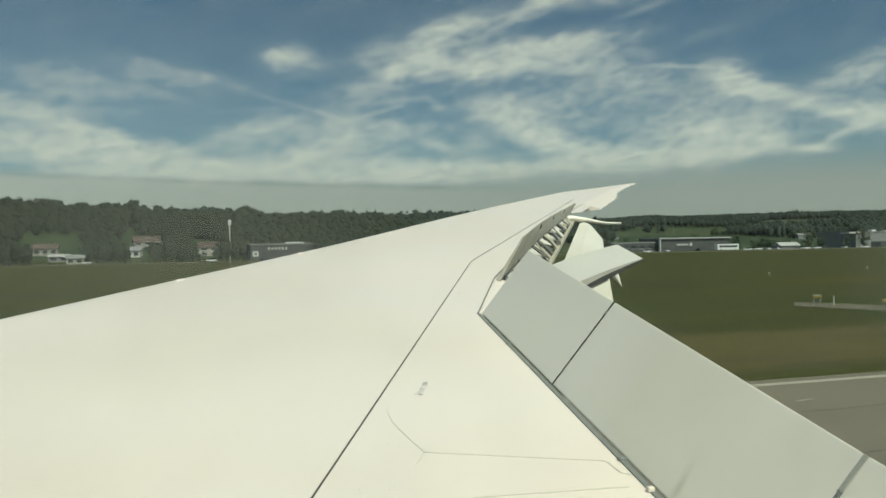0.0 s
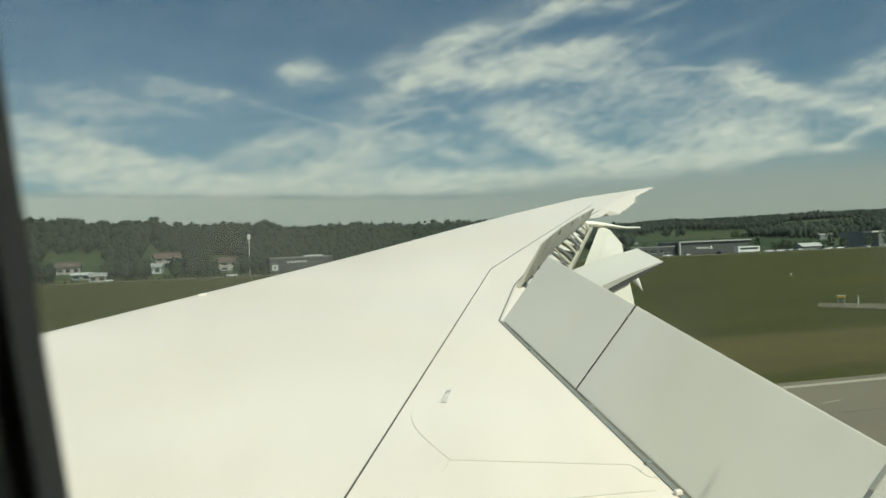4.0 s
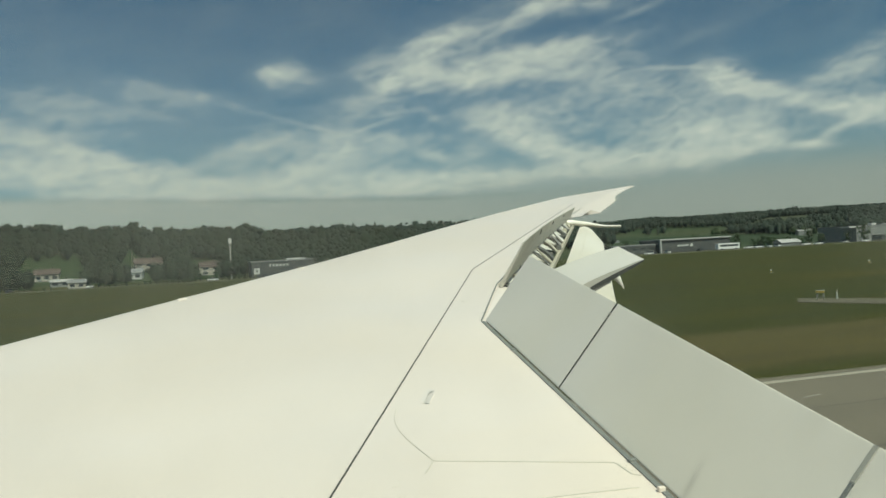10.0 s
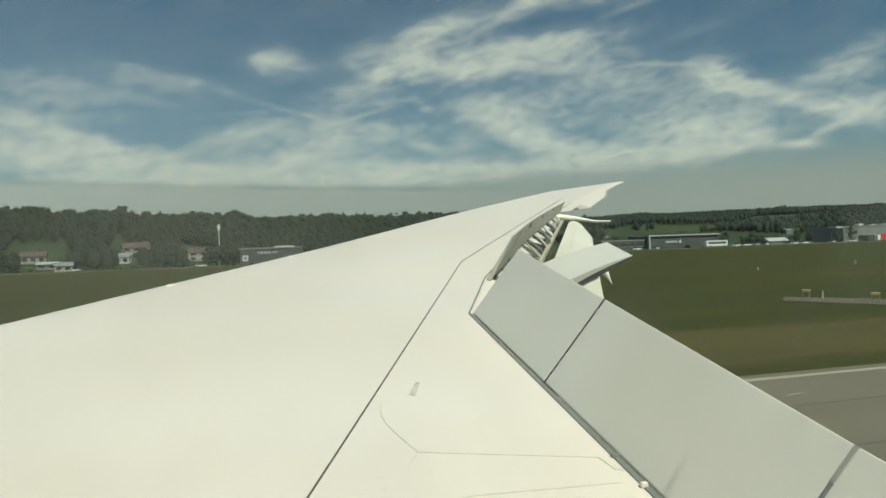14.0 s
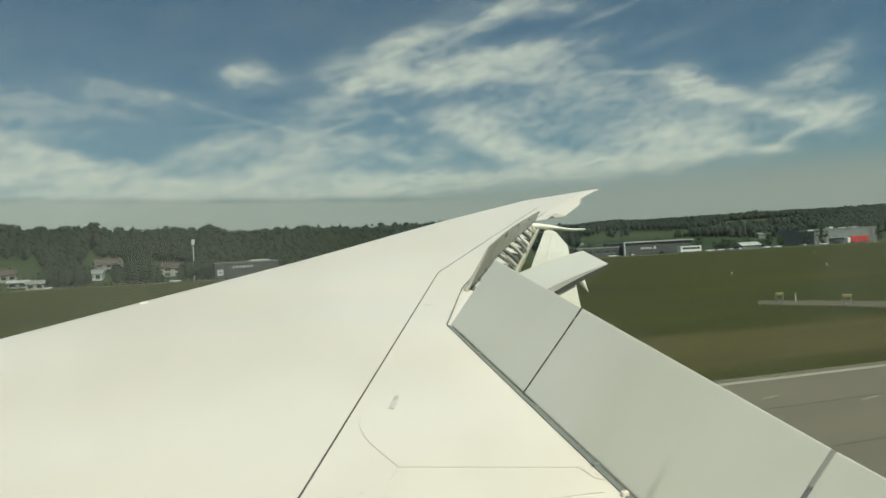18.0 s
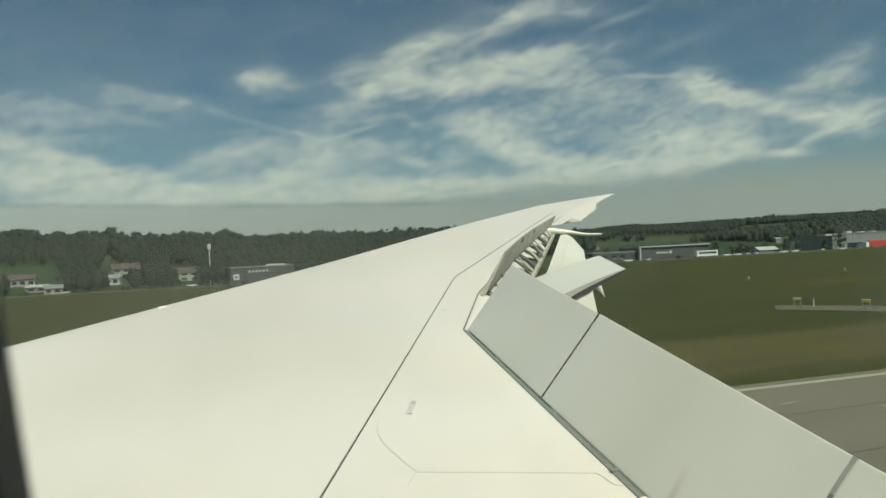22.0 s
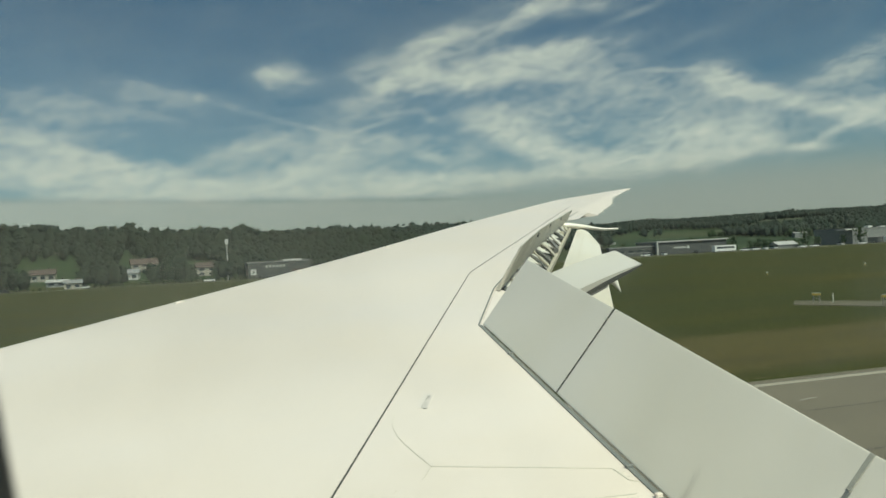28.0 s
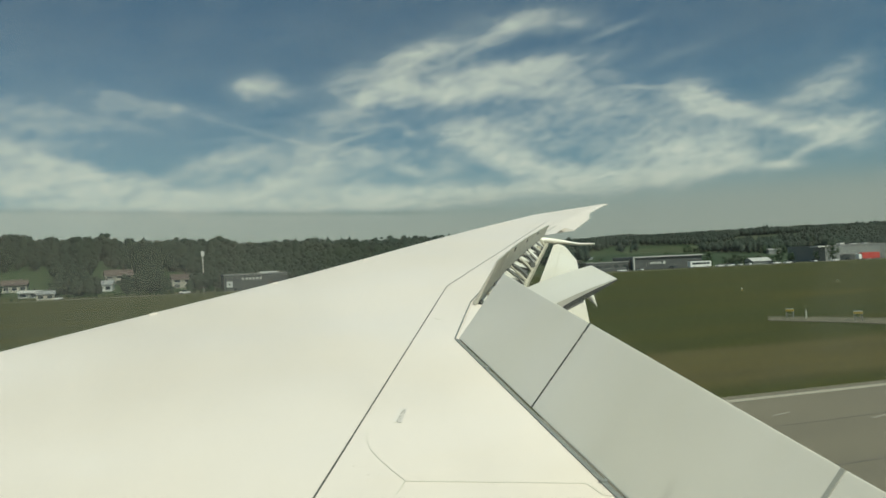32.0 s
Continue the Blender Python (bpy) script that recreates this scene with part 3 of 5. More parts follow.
N = 48
rings = [window_ring(0.227, 0.30, 0.05), window_ring(0.161, 0.235, 0.0), window_ring(0.195, 0.27, -0.05)]
outer_in, outer_out = window_ring(1.6, 0.9, -0.05, power=24), window_ring(1.6, 0.9, 0.05, power=24)
verts = rings[0] + rings[1] + rings[2] + outer_in + outer_out
faces = ring_faces(0, N, N) + ring_faces(N, 2 * N, N) + ring_faces(2 * N, 3 * N, N) + ring_faces(3 * N, 4 * N, N) + ring_faces(4 * N, 0, N)
cabin = tagged(link("wall_cabin", mesh_of("wall_cabin", verts, faces, LINING, 30)), "dark cabin side wall round a window", "wall", kind="structure")
win = thing("window_1", 0.108, 0.215, EYE - 0.03, label="dim aircraft cabin window with a dark rubber rim", category="window", kind="structure")
verts = window_ring(0.171, 0.245, 0.012) + window_ring(0.163, 0.237, -0.003) + window_ring(0.1585, 0.2325, -0.003) + window_ring(0.1550, 0.229, 0.012)
link("window_rim", mesh_of("window_rim", verts, ring_faces(0, N, N) + ring_faces(N, 2 * N, N) + ring_faces(2 * N, 3 * N, N) + ring_faces(3 * N, 0, N), RUBBER, 40), win, "dark rubber rim")
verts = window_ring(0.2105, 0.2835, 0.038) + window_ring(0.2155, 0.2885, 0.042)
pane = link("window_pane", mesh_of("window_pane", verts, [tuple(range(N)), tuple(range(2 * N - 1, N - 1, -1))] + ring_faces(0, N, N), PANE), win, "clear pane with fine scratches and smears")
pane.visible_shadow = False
for nm, b in (("floor_cabin", (-1.6, -2.4, -1.25, 1.8, 0.55, -1.2)), ("ceiling_cabin", (-1.6, -2.4, 0.95, 1.8, 0.05, 1.0)), ("wall_inner", (-1.6, -2.45, -1.25, 1.8, -2.4, 1.0)), ("wall_forward", (-1.65, -2.4, -1.25, -1.5, 0.05, 1.0)), ("wall_aft", (1.7, -2.4, -1.25, 1.8, 0.05, 1.0)), ("wall_lower", (-1.6, 0.42, -1.25, 1.8, 0.50, -0.85))):
    bm = bmesh.new()
    box(bm, b[0], b[1], EYE + b[2], b[3], b[4], EYE + b[5])
    tagged(part(nm, bm, LINING), "dark cabin lining", nm.split("_")[0], kind="structure")

# ---- the fuselage, a plain shell round the cabin ----
FC_Y, FC_Z, FR = -2.55, EYE - 0.55, 3.0


def barrel(x0, x1, a0, a1, n=40):
    """A stretch of shell between two angles about its axis, 6 cm thick."""
    vs, fs = [], []
    for r in (FR, FR - 0.06):
        for x in (x0, x1):
            vs += [(x, FC_Y + math.cos(a0 + (a1 - a0) * i / n) * r, FC_Z + math.sin(a0 + (a1 - a0) * i / n) * r) for i in range(n + 1)]
    k = n + 1
    for i in range(n):
        fs += [(i, i + 1, k + i + 1, k + i), (2 * k + i, 3 * k + i, 3 * k + i + 1, 2 * k + i + 1), (i, 2 * k + i, 2 * k + i + 1, i + 1), (k + i, k + i + 1, 3 * k + i + 1, 3 * k + i)]
    return vs, fs


body_ = thing("aircraft_fuselage", 0, FC_Y, EYE - 3.6, label="plain white airliner fuselage section round the cabin", category="fuselage")
for x0, x1, a0, a1 in ((-9.0, -1.58, 0, 2 * math.pi), (1.78, 9.0, 0, 2 * math.pi), (-1.58, 1.78, 0.455, 2 * math.pi - 0.10)):
    link("shell", mesh_of("shell", *barrel(x0, x1, a0, a1), PAINT, 40), body_)
for x in (-9.0, 9.0):
    bm = bmesh.new()
    tube(bm, (x - 0.03, FC_Y, FC_Z), (x + 0.03, FC_Y, FC_Z), FR - 0.07, n=40)
    part("bulkhead", bm, PAINT, body_)

# ---- the wing ----
DIHEDRAL = 0.1334


def skin(y):
    return EYE - 0.6294 + DIHEDRAL * (y - 7.0)


def lead(y):
    return -1.78 + 0.784 * (y - 7.57) + 0.28 * max(0.0, y - 23.0) + 0.18 * smooth01((y - 19) / 7) + 0.125 * math.exp(-((y - 11.8) / 2.8) ** 2)


HINGE = ((0.3, 1.57), (3.25, 1.93), (6.98, 2.40), (8.78, 3.22), (11.93, 4.99), (16.1, 7.50), (18.68, 9.18))
TRAIL = ((18.69, 9.68), (19, 9.84), (22, 11.85), (24, 12.97), (26, 14.42), (27.4, 15.48), (27.75, 15.78))


def on_skin(x, y, up=0.0):
    return Vector((x, y, skin(y) + up))


wing = thing("aircraft_wing", 0, 0, EYE - 1.6, label="white airliner wing with raised spoilers and lowered flaps", category="aircraft wing")
stations = sorted({0.3, 1.2, *np.arange(2.0, 18.6, 0.6), 3.25, 6.98, 8.78, 11.93, 16.1, 18.68, 18.69, 19, *np.arange(19.5, 27.4, 0.5), 27.4, 27.6, 27.75})
NU = 26
verts, faces = [], []
for y in stations:
    xl = lead(y)
    xr = along(HINGE, y) if y <= 18.685 else along(TRAIL, y)
    chord = max(xr - xl, 0.05)
    nose = min(0.30, chord * 0.14)
    thick = min(1.05, chord * 0.20)
    rear = 0.34 * chord / 6 + 0.05 if y <= 16.2 else 0.03 if y <= 18.685 else 0.012
    ring = []
    for i in range(NU):                   # upper side, nose to rear
        t = i / (NU - 1)
        if t < 0.3:
            a = (1 - t / 0.3) * math.pi / 2
            x = xl + nose * 1.6 * (1 - math.sin(a)) - nose * 0.55
            z = skin(y) - (1 - math.cos(a)) * thick * 0.42 - 0.001
        else:
            x0 = xl + nose * 1.6 - nose * 0.55
            x = x0 + (xr - x0) * (t - 0.3) / 0.7
            z = skin(y)
            if y > 18.685:
                z -= max(0.0, (t - 0.84) / 0.16) ** 1.2 * 0.048 * chord
        ring.append((x, y, z))
    for i in range(14):                   # under side, rear to nose
        t = i / 13
        x = xr + (ring[0][0] - xr) * t
        z = ring[-1][2] * (1 - t) + ring[0][2] * t - rear * (1 - t) ** 2 - thick * 0.55 * math.sin(math.pi * min(1.0, t ** (0.8 if y <= 16.2 else 1.7 if y <= 18.685 else 3.0))) * (1 if t < 1 else 0)
        ring.append((x, y, z if t < 1 else z - 0.004))
    verts += ring
M = NU + 14
for s in range(len(stations) - 1):
    for i in range(M):
        j = (i + 1) % M
        faces.append((s * M + i, (s + 1) * M + i, (s + 1) * M + j, s * M + j))
faces += [tuple(range(M)), tuple((len(stations) - 1) * M + i for i in range(M - 1, -1, -1))]
me = mesh_of("wing_skin", verts, faces, PAINT, 40)
link("wing_skin", me, wing, "smooth white painted wing skin")

# the long dark joint, the hinge seals and the faint panel joints
bm = bmesh.new()
strip(bm, [on_skin(x, y) for y, x in [(1.2, -0.60), *((yy, 0.56 + (yy - 3.8) * 2.78 / 6.2) for yy in np.linspace(2.2, 9.9, 14)), (10.0, 3.34), *((yy, 3.34 + (yy - 10) * 6.25 / 10.1) for yy in np.linspace(10.5, 20.1, 16))]], 0.0092, 0.0005, 0.004)
part("skin_joint", bm, DARK_SEAL, wing, "thin dark joint line")
bm = bmesh.new()
strip(bm, [on_skin(along(HINGE, y) + 0.002, y) for y in np.linspace(0.5, 6.98, 18)], 0.028, 0.0005, 0.006)
part("hinge_seal", bm, SEAL, wing, "grey rubber seal along the spoiler hinge")
bm = bmesh.new()
strip(bm, [on_skin(along(HINGE, y) - 0.015, y) for y in np.linspace(7.0, 8.78, 6)], 0.014, 0.0005, 0.006)
part("hinge_seal", bm, SEAL, wing)
bm = bmesh.new()
strip(bm, [on_skin(along(HINGE, y) - 0.015, y) for y in np.linspace(8.8, 18.6, 20)], 0.016, 0.0005, 0.006)
part("hinge_seal", bm, SEAL, wing)
for run, wd in (([(1.10, 4.84), (1.055, 4.72), (1.03, 4.60), (1.02, 4.46), (1.028, 4.32), (1.05, 4.14), (1.075, 3.98)], 0.0035), ([(1.07, 3.98), (1.03, 3.90), (0.99, 3.84)], 0.005), ([(1.07, 3.98), (1.9, 3.67)], 0.006), ([(1.9, 3.67), (1.905, 3.52), (1.94, 3.49)], 0.006), ([(1.15, 3.43), (1.5, 3.40), (1.86, 3.37)], 0.006), ([(0.9, 3.36), (1.15, 3.43)], 0.006)):
    bm = bmesh.new()
    fine = [lerp((*a, 0), (*b, 0), t) for a, b in zip(run, run[1:]) for t in (0, 0.5)] + [Vector((*run[-1], 0))]
    strip(bm, [on_skin(p.x, p.y) for p in fine], wd, 0.0004, 0.0025)
    part("panel_joint", bm, FAINT, wing, "faint access panel joint")
random.seed(3)
for k in range(46):
    x, y = random.uniform(0.55, 0.98), random.uniform(3.55, 4.75)
    if x < 0.56 + (y - 3.8) * 0.448 + 0.06:
        continue
    bm = bmesh.new()
    p = on_skin(x, y)
    tube(bm, p, p + Vector((0, 0, 0.0022)), 0.0035, n=6)
    part("fastener", bm, FAINT, wing)
for x, y in ((1.93, 3.66), (1.945, 3.62), (1.925, 3.60), (1.94, 3.56), (1.92, 3.63)):
    bm = bmesh.new()
    p = on_skin(x - 0.01, y)
    tube(bm, p, p + Vector((0, 0, 0.0022)), 0.0045, n=6)
    part("fastener", bm, FAINT, wing)
# stencilled words
slope = Vector((-0.409, -0.912, -DIHEDRAL * 0.912)).normalized()
face_up = Vector((0.912, -0.409, -DIHEDRAL * 0.409)).normalized()
lie = Matrix((slope, face_up, slope.cross(face_up))).transposed()
if lie.determinant() < 0:
    lie = Matrix((slope, face_up, -slope.cross(face_up))).transposed()
for word, start in (("NO", 0.0), ("STEP", 0.128)):
    font = bpy.data.curves.new("stencil", "FONT")
    font.body, font.size, font.extrude, font.space_character = word, 0.052, 0.0006, 1.45
    words = bpy.data.objects.new("stencil", font)
    scene.collection.objects.link(words)
    bpy.context.view_layer.update()
    me = bpy.data.meshes.new_from_object(words.evaluated_get(bpy.context.evaluated_depsgraph_get()))
    bpy.data.objects.remove(words)
    me.materials.clear()
    me.materials.append(INK)
    me.transform(Matrix.Translation(on_skin(1.378, 5.118, 0.0034) + slope * start) @ lie.to_4x4())
    link("stencil", me, wing, "black stencilled word " + word)
bm = bmesh.new()
strip(bm, [on_skin(1.405, 5.155), on_skin(1.280, 4.880)], 0.064, 0.0004, 0.0022)
part("stencil_ground", bm, LABEL, wing, "clean white patch under the stencil")
bm = bmesh.new()
strip(bm, [on_skin(2.535, 8.00), on_skin(2.56, 7.925)], 0.035, 0.0004, 0.002)
part("stencil_mark", bm, FAINT, wing)

# small vents along the leading edge
for y in (9.2, 11.0, 13.2, 15.6, 18.4):
    bm = bmesh.new()
    bmesh.ops.create_uvsphere(bm, u_segments=14, v_segments=8, radius=1.0, matrix=Matrix.Translation(on_skin(lead(y) + 0.30, y, -0.012)) @ pose(0, 0, 0, 0, 0, -38) @ Matrix.Diagonal((0.04, 0.085, 0.028, 1)))
    part("leading_edge_blister", bm, PAINT, wing, smooth=60)

# ---- spoilers, raised ----
UPRIGHT = 51.0


def hinge_at(y, lift=0.012):
    return on_skin(along(HINGE, y) + 0.022, y, lift)


def raised(y, axis, chord, angle):
    """The free edge's point of a panel that turns about axis at y."""
    back = axis.cross(Vector((0, 0, 1))).normalized()
    up = back.cross(axis).normalized()
    if up.z < 0:
        up = -up
    return hinge_at(y) + (back * math.cos(radians(angle)) + up * math.sin(radians(angle))) * chord


inner_axis = (on_skin(2.40, 6.98) - on_skin(1.93, 3.25)).normalized()
GAPS = {6.97: 0.10, 4.87: 0.045, 2.435: 0.03, 0.6: 0.0}      # how far each end of the free edges lies outboard of its hinge end


def free_edge(y, chord):
    key = min(GAPS, key=lambda g: abs(g - y))
    return raised(y, inner_axis, chord, UPRIGHT) + inner_axis * GAPS[key]


for y0, y1, c0, c1, label in ((4.880, 6.97, 0.655, 0.70, "raised pale grey inboard spoiler"), (2.445, 4.860, 0.60, 0.655, "raised pale grey inboard spoiler, the longer one"), (0.6, 2.425, 0.57, 0.60, "raised pale grey spoiler at the wing root")):
    bm = bmesh.new()
    slab(bm, (hinge_at(y0), hinge_at(y1), free_edge(y1, c1), free_edge(y0, c0)), 0.055, 0.016, 0.006)
    sp = part("spoiler", bm, PAINT_B, wing, label)
    for f in (0.5,):
        bm = bmesh.new()
        p = hinge_at(y0 + (y1 - y0) * f)
        box(bm, p.x - 0.04, p.y - 0.015, p.z - 0.012, p.x + 0.0, p.y + 0.015, p.z + 0.006, 0.004)
        part("hinge_fitting", bm, SEAL, sp, "small metal hinge fitting")

for y, c, f0, f1, w0, w1, mat in ((4.870, 0.653, 0.0, 0.93, 0.0032, 0.0050, DARK_SEAL), (4.870, 0.653, 0.93, 1.0, 0.0085, 0.0085, DARK_SEAL), (2.435, 0.598, 0.0, 0.74, 0.0040, 0.0085, SEAL), (2.435, 0.598, 0.745, 1.0, 0.0120, 0.0125, GAP_GREY)):
    bm = bmesh.new()
    h, r = hinge_at(y), free_edge(y, c)
    n = inner_axis.cross(r - h).normalized()
    n = n if n.z > 0 else -n
    h, r = lerp(h, r, f0) + n * 0.003, lerp(h, r, f1) + n * 0.003
    slab(bm, (h - inner_axis * w0, h + inner_axis * w0, r + inner_axis * w1, r - inner_axis * w1), 0.03, 0.01, 0.0)
    part("spoiler_gap", bm, mat, wing, "dark gap between two spoilers" if mat is not GAP_GREY else "grey worn end of the gap between two spoilers")
for y, c in ((4.872, 0.62), (2.437, 0.45)):      # small worn fittings beside the gaps
    bm = bmesh.new()
    p = lerp(hinge_at(y), free_edge(y, c), 0.92 if y > 4 else 0.80)
    box(bm, p.x - 0.007, p.y - 0.010, p.z - 0.008, p.x + 0.007, p.y + 0.010, p.z + 0.008, 0.002)
    part("gap_fitting", bm, GAP_GREY, wing, "small grey fitting")
for y in (3.30,):
    bm = bmesh.new()
    p = hinge_at(y)
    box(bm, p.x - 0.045, p.y - 0.012, p.z - 0.014, p.x - 0.012, p.y + 0.014, p.z + 0.012, 0.004)
    part("hinge_lug", bm, PAINT, wing, "small white lug at the spoiler hinge")

outer_axis = Vector((0.503, 0.857, 0.114)).normalized()
for y0, y1, c0, c1 in ((8.62, 10.98, 0.57, 0.47), (11.02, 12.72, 0.465, 0.39), (12.76, 14.40, 0.385, 0.32), (14.44, 16.35, 0.315, 0.25)):
    bm = bmesh.new()
    slab(bm, (hinge_at(y0), hinge_at(y1), raised(y1, outer_axis, c1, 57), raised(y0, outer_axis, c0, 57)), 0.045, 0.014, 0.008)
    sp = part("spoiler", bm, UNDERSIDE, wing, "raised outboard spoiler showing its grey underside")
    for f in (0.58, 0.98):
        y = y0 + (y1 - y0) * f
        bm = bmesh.new()
        c = c0 * (1 - f) + c1 * f
        h, r = raised(y, outer_axis, c * 0.76, 55), raised(y, outer_axis, c * 0.9, 56)
        slab(bm, (h, h + outer_axis * 0.04, r + outer_axis * 0.04, r), 0.03, 0.02, 0.003)
        # the end one is coloured as shade, to draw the notch between panels
        part("bracket", bm, SHADOWED if f > 0.9 else UNDERSIDE, sp, "small plate in shade colour for the notch at the panel's end" if f > 0.9 else "")

# flat panel between the two spoiler runs
bm = bmesh.new()
slab(bm, (on_skin(along(HINGE, 7.02) + 0.004, 7.02), on_skin(along(HINGE, 8.76) + 0.004, 8.76), (3.70, 8.50, EYE - 0.54), (3.00, 6.95, EYE - 0.82)), 0.05, 0.02)
part("fixed_panel", bm, PAINT, wing, "white fixed panel behind the hinge line")

# flaperon, turned up
def leaf_plate(a, b, c, d, thick, thin, n=8):
    """A gently warped plate: front inner a, front outer b, rear outer c, rear inner d."""
    bm = bmesh.new()
    top = [[bm.verts.new(lerp(lerp(a, b, i / n), lerp(d, c, i / n), j / n) + Vector((0, 0, 0.02 * math.sin(math.pi * j / n)))) for j in range(n + 1)] for i in range(n + 1)]
    low = [[bm.verts.new(v.co - Vector((-0.3, 0, 0.95)) * (thin + (thick - thin) * (1 - j / n) ** 0.8)) for j, v in enumerate(r)] for r in top]
    for i in range(n):
        for j in range(n):
            bm.faces.new((top[i][j], top[i + 1][j], top[i + 1][j + 1], top[i][j + 1]))
            bm.faces.new((low[i][j], low[i][j + 1], low[i + 1][j + 1], low[i + 1][j]))
        for g in (0, n):
            bm.faces.new((top[i][g], top[i + 1][g], low[i + 1][g], low[i][g]))
            bm.faces.new((top[g][i], top[g][i + 1], low[g][i + 1], low[g][i]))
    return bm


fl = part("flaperon", leaf_plate((3.03, 6.75, EYE - 0.455), (3.54, 8.25, EYE - 0.29), (4.264, 7.9, EYE - 0.038), (3.638, 6.3, EYE - 0.153), 0.13, 0.012), PAINT_B, wing, "grey-white flaperon turned up", 40)
bm = bmesh.new()
rows_ = []
for j in range(9):
    t = j / 8
    th = 0.012 + (0.13 - 0.012) * (1 - t) ** 0.8
    p = lerp((3.03, 6.75, EYE - 0.455), (3.638, 6.3, EYE - 0.153), t) + Vector((0, 0, 0.02 * math.sin(math.pi * t))) + Vector((0.004, -0.008, 0))
    o = Vector((0.3, 0, -0.95))
    rows_.append([bm.verts.new(q) for q in (p + o * th * (0.62 - 0.3 * t), p + o * th * 1.02, p + o * th * 1.02 + Vector((0, 0.03, 0)), p + o * th * (0.62 - 0.3 * t) + Vector((0, 0.03, 0)))])
for p, q in zip(rows_, rows_[1:]):
    for i in range(4):
        bm.faces.new((p[i], p[(i + 1) % 4], q[(i + 1) % 4], q[i]))
bm.faces.new(rows_[0])
bm.faces.new(rows_[-1][::-1])
# the strip's dark colour paints the shade inside the flaperon's end slot
seal_ = part("end_seal", bm, SHADOWED, fl, "end seal coloured dark as the shade of the end slot")
bm = bmesh.new()
tube(bm, (3.14, 6.66, EYE - 0.49), (3.40, 6.46, EYE - 0.335), 0.009, 0.006, 8)
part("seal_rod", bm, STEEL, seal_, "thin steel rod")

# outboard flap with its fairings
bm = bmesh.new()
n = 12
top, low = [], []
for i in range(n + 1):
    t = i / n
    a, b = lerp((3.77, 8.62, EYE - 0.63), (7.72, 15.92, EYE + 0.41), t), lerp((4.52, 8.45, EYE - 0.78), (7.78, 15.05, EYE + 0.12), t)
    if t > 0.93:
        b = lerp(b, (7.92, 15.75, EYE + 0.32), (t - 0.93) / 0.07)
    row = []
    for j in range(6):
        s = j / 5
        p = lerp(a, b, s)
        row.append(bm.verts.new(p + Vector((0, 0, 0.035 * math.sin(math.pi * s) - 0.03 * (1 - s) ** 3))))
    top.append(row)
    low.append([bm.verts.new(v.co - Vector((0, 0, 0.006 + 0.10 * math.sin(math.pi * min(1, 0.12 + j / 5 * 0.88)) * (1 - j / 7)))) for j, v in enumerate(row)])
for i in range(n):
    for j in range(5):
        bm.faces.new((top[i][j], top[i + 1][j], top[i + 1][j + 1], top[i][j + 1]))
        bm.faces.new((low[i][j], low[i][j + 1], low[i + 1][j + 1], low[i + 1][j]))
    bm.faces.new((top[i][0], low[i][0], low[i + 1][0], top[i + 1][0]))
    bm.faces.new((top[i][5], top[i + 1][5], low[i + 1][5], low[i][5]))
for g in (0, n):
    for j in range(5):
        bm.faces.new((top[g][j], top[g][j + 1], low[g][j + 1], low[g][j]))
flap = part("outboard_flap", bm, PAINT_OLD, wing, "lowered cream-stained outboard flap", 40)
bm = bmesh.new()
strip(bm, [lerp((4.00, 8.62, EYE - 0.655), (7.78, 15.66, EYE + 0.335), t) for t in np.linspace(0, 0.97, 8)], 0.010, 0.012, 0.004)
part("flap_joint", bm, FAINT, flap)
bm = bmesh.new()
slab(bm, ((1.95, 0.5, EYE - 1.62), (3.02, 6.85, EYE - 0.86), (3.35, 6.75, EYE - 1.12), (2.35, 0.5, EYE - 1.9)), 0.10, 0.012)
part("inboard_flap", bm, PAINT_OLD, wing, "lowered inboard flap")


def canoe(name, a, b, r, label):
    """A pointed fairing from a to its tip b."""
    a, b = Vector(a), Vector(b)
    bm = bmesh.new()
    ax = (b - a).normalized()
    side = ax.cross(Vector((0, 0, 1))).normalized()
    up = side.cross(ax)
    rows = []
    for i in range(11):
        t = i / 10
        s = max(0.02, math.sin(math.pi * min(1.0, 0.12 + 0.88 * (1 - t) ** 0.8 * 0.62 + 0.0)) if t < 0.5 else (1 - t) * 1.9)
        rows.append([bm.verts.new(lerp(a, b, t) + (side * math.cos(q) * 0.55 + up * math.sin(q)) * r * s) for q in (2 * math.pi * k / 10 for k in range(10))])
    for p, q in zip(rows, rows[1:]):
        for k in range(10):
            bm.faces.new((p[k], p[(k + 1) % 10], q[(k + 1) % 10], q[k]))
    bm.faces.new(rows[0][::-1])
    bm.faces.new(rows[-1])
    part(name, bm, PAINT_B, wing, label, 60)


canoe("flap_fairing", (5.60, 10.6, EYE - 0.36), (5.73, 10.5, EYE - 0.645), 0.05, "pointed white flap track fairing")
canoe("flap_fairing", (3.60, 7.75, EYE - 0.66), (4.24, 7.6, EYE - 1.10), 0.12, "pointed white flap track fairing")
bm = bmesh.new()
rings_ = []
for (x, z, hh, ww) in ((7.20, 0.500, 0.015, 0.01), (7.30, 0.497, 0.055, 0.05), (7.55, 0.490, 0.060, 0.07), (7.85, 0.455, 0.048, 0.07), (8.15, 0.400, 0.034, 0.06), (8.32, 0.378, 0.026, 0.05), (8.64, 0.372, 0.022, 0.04)):
    rings_.append([bm.verts.new((x, 15.95 - (x - 7.2) * 0.07 + ww * math.cos(q), EYE + z + hh * math.sin(q))) for q in (2 * math.pi * i / 10 for i in range(10))])
for p, q in zip(rings_, rings_[1:]):
    for i in range(10):
        bm.faces.new((p[i], p[(i + 1) % 10], q[(i + 1) % 10], q[i]))
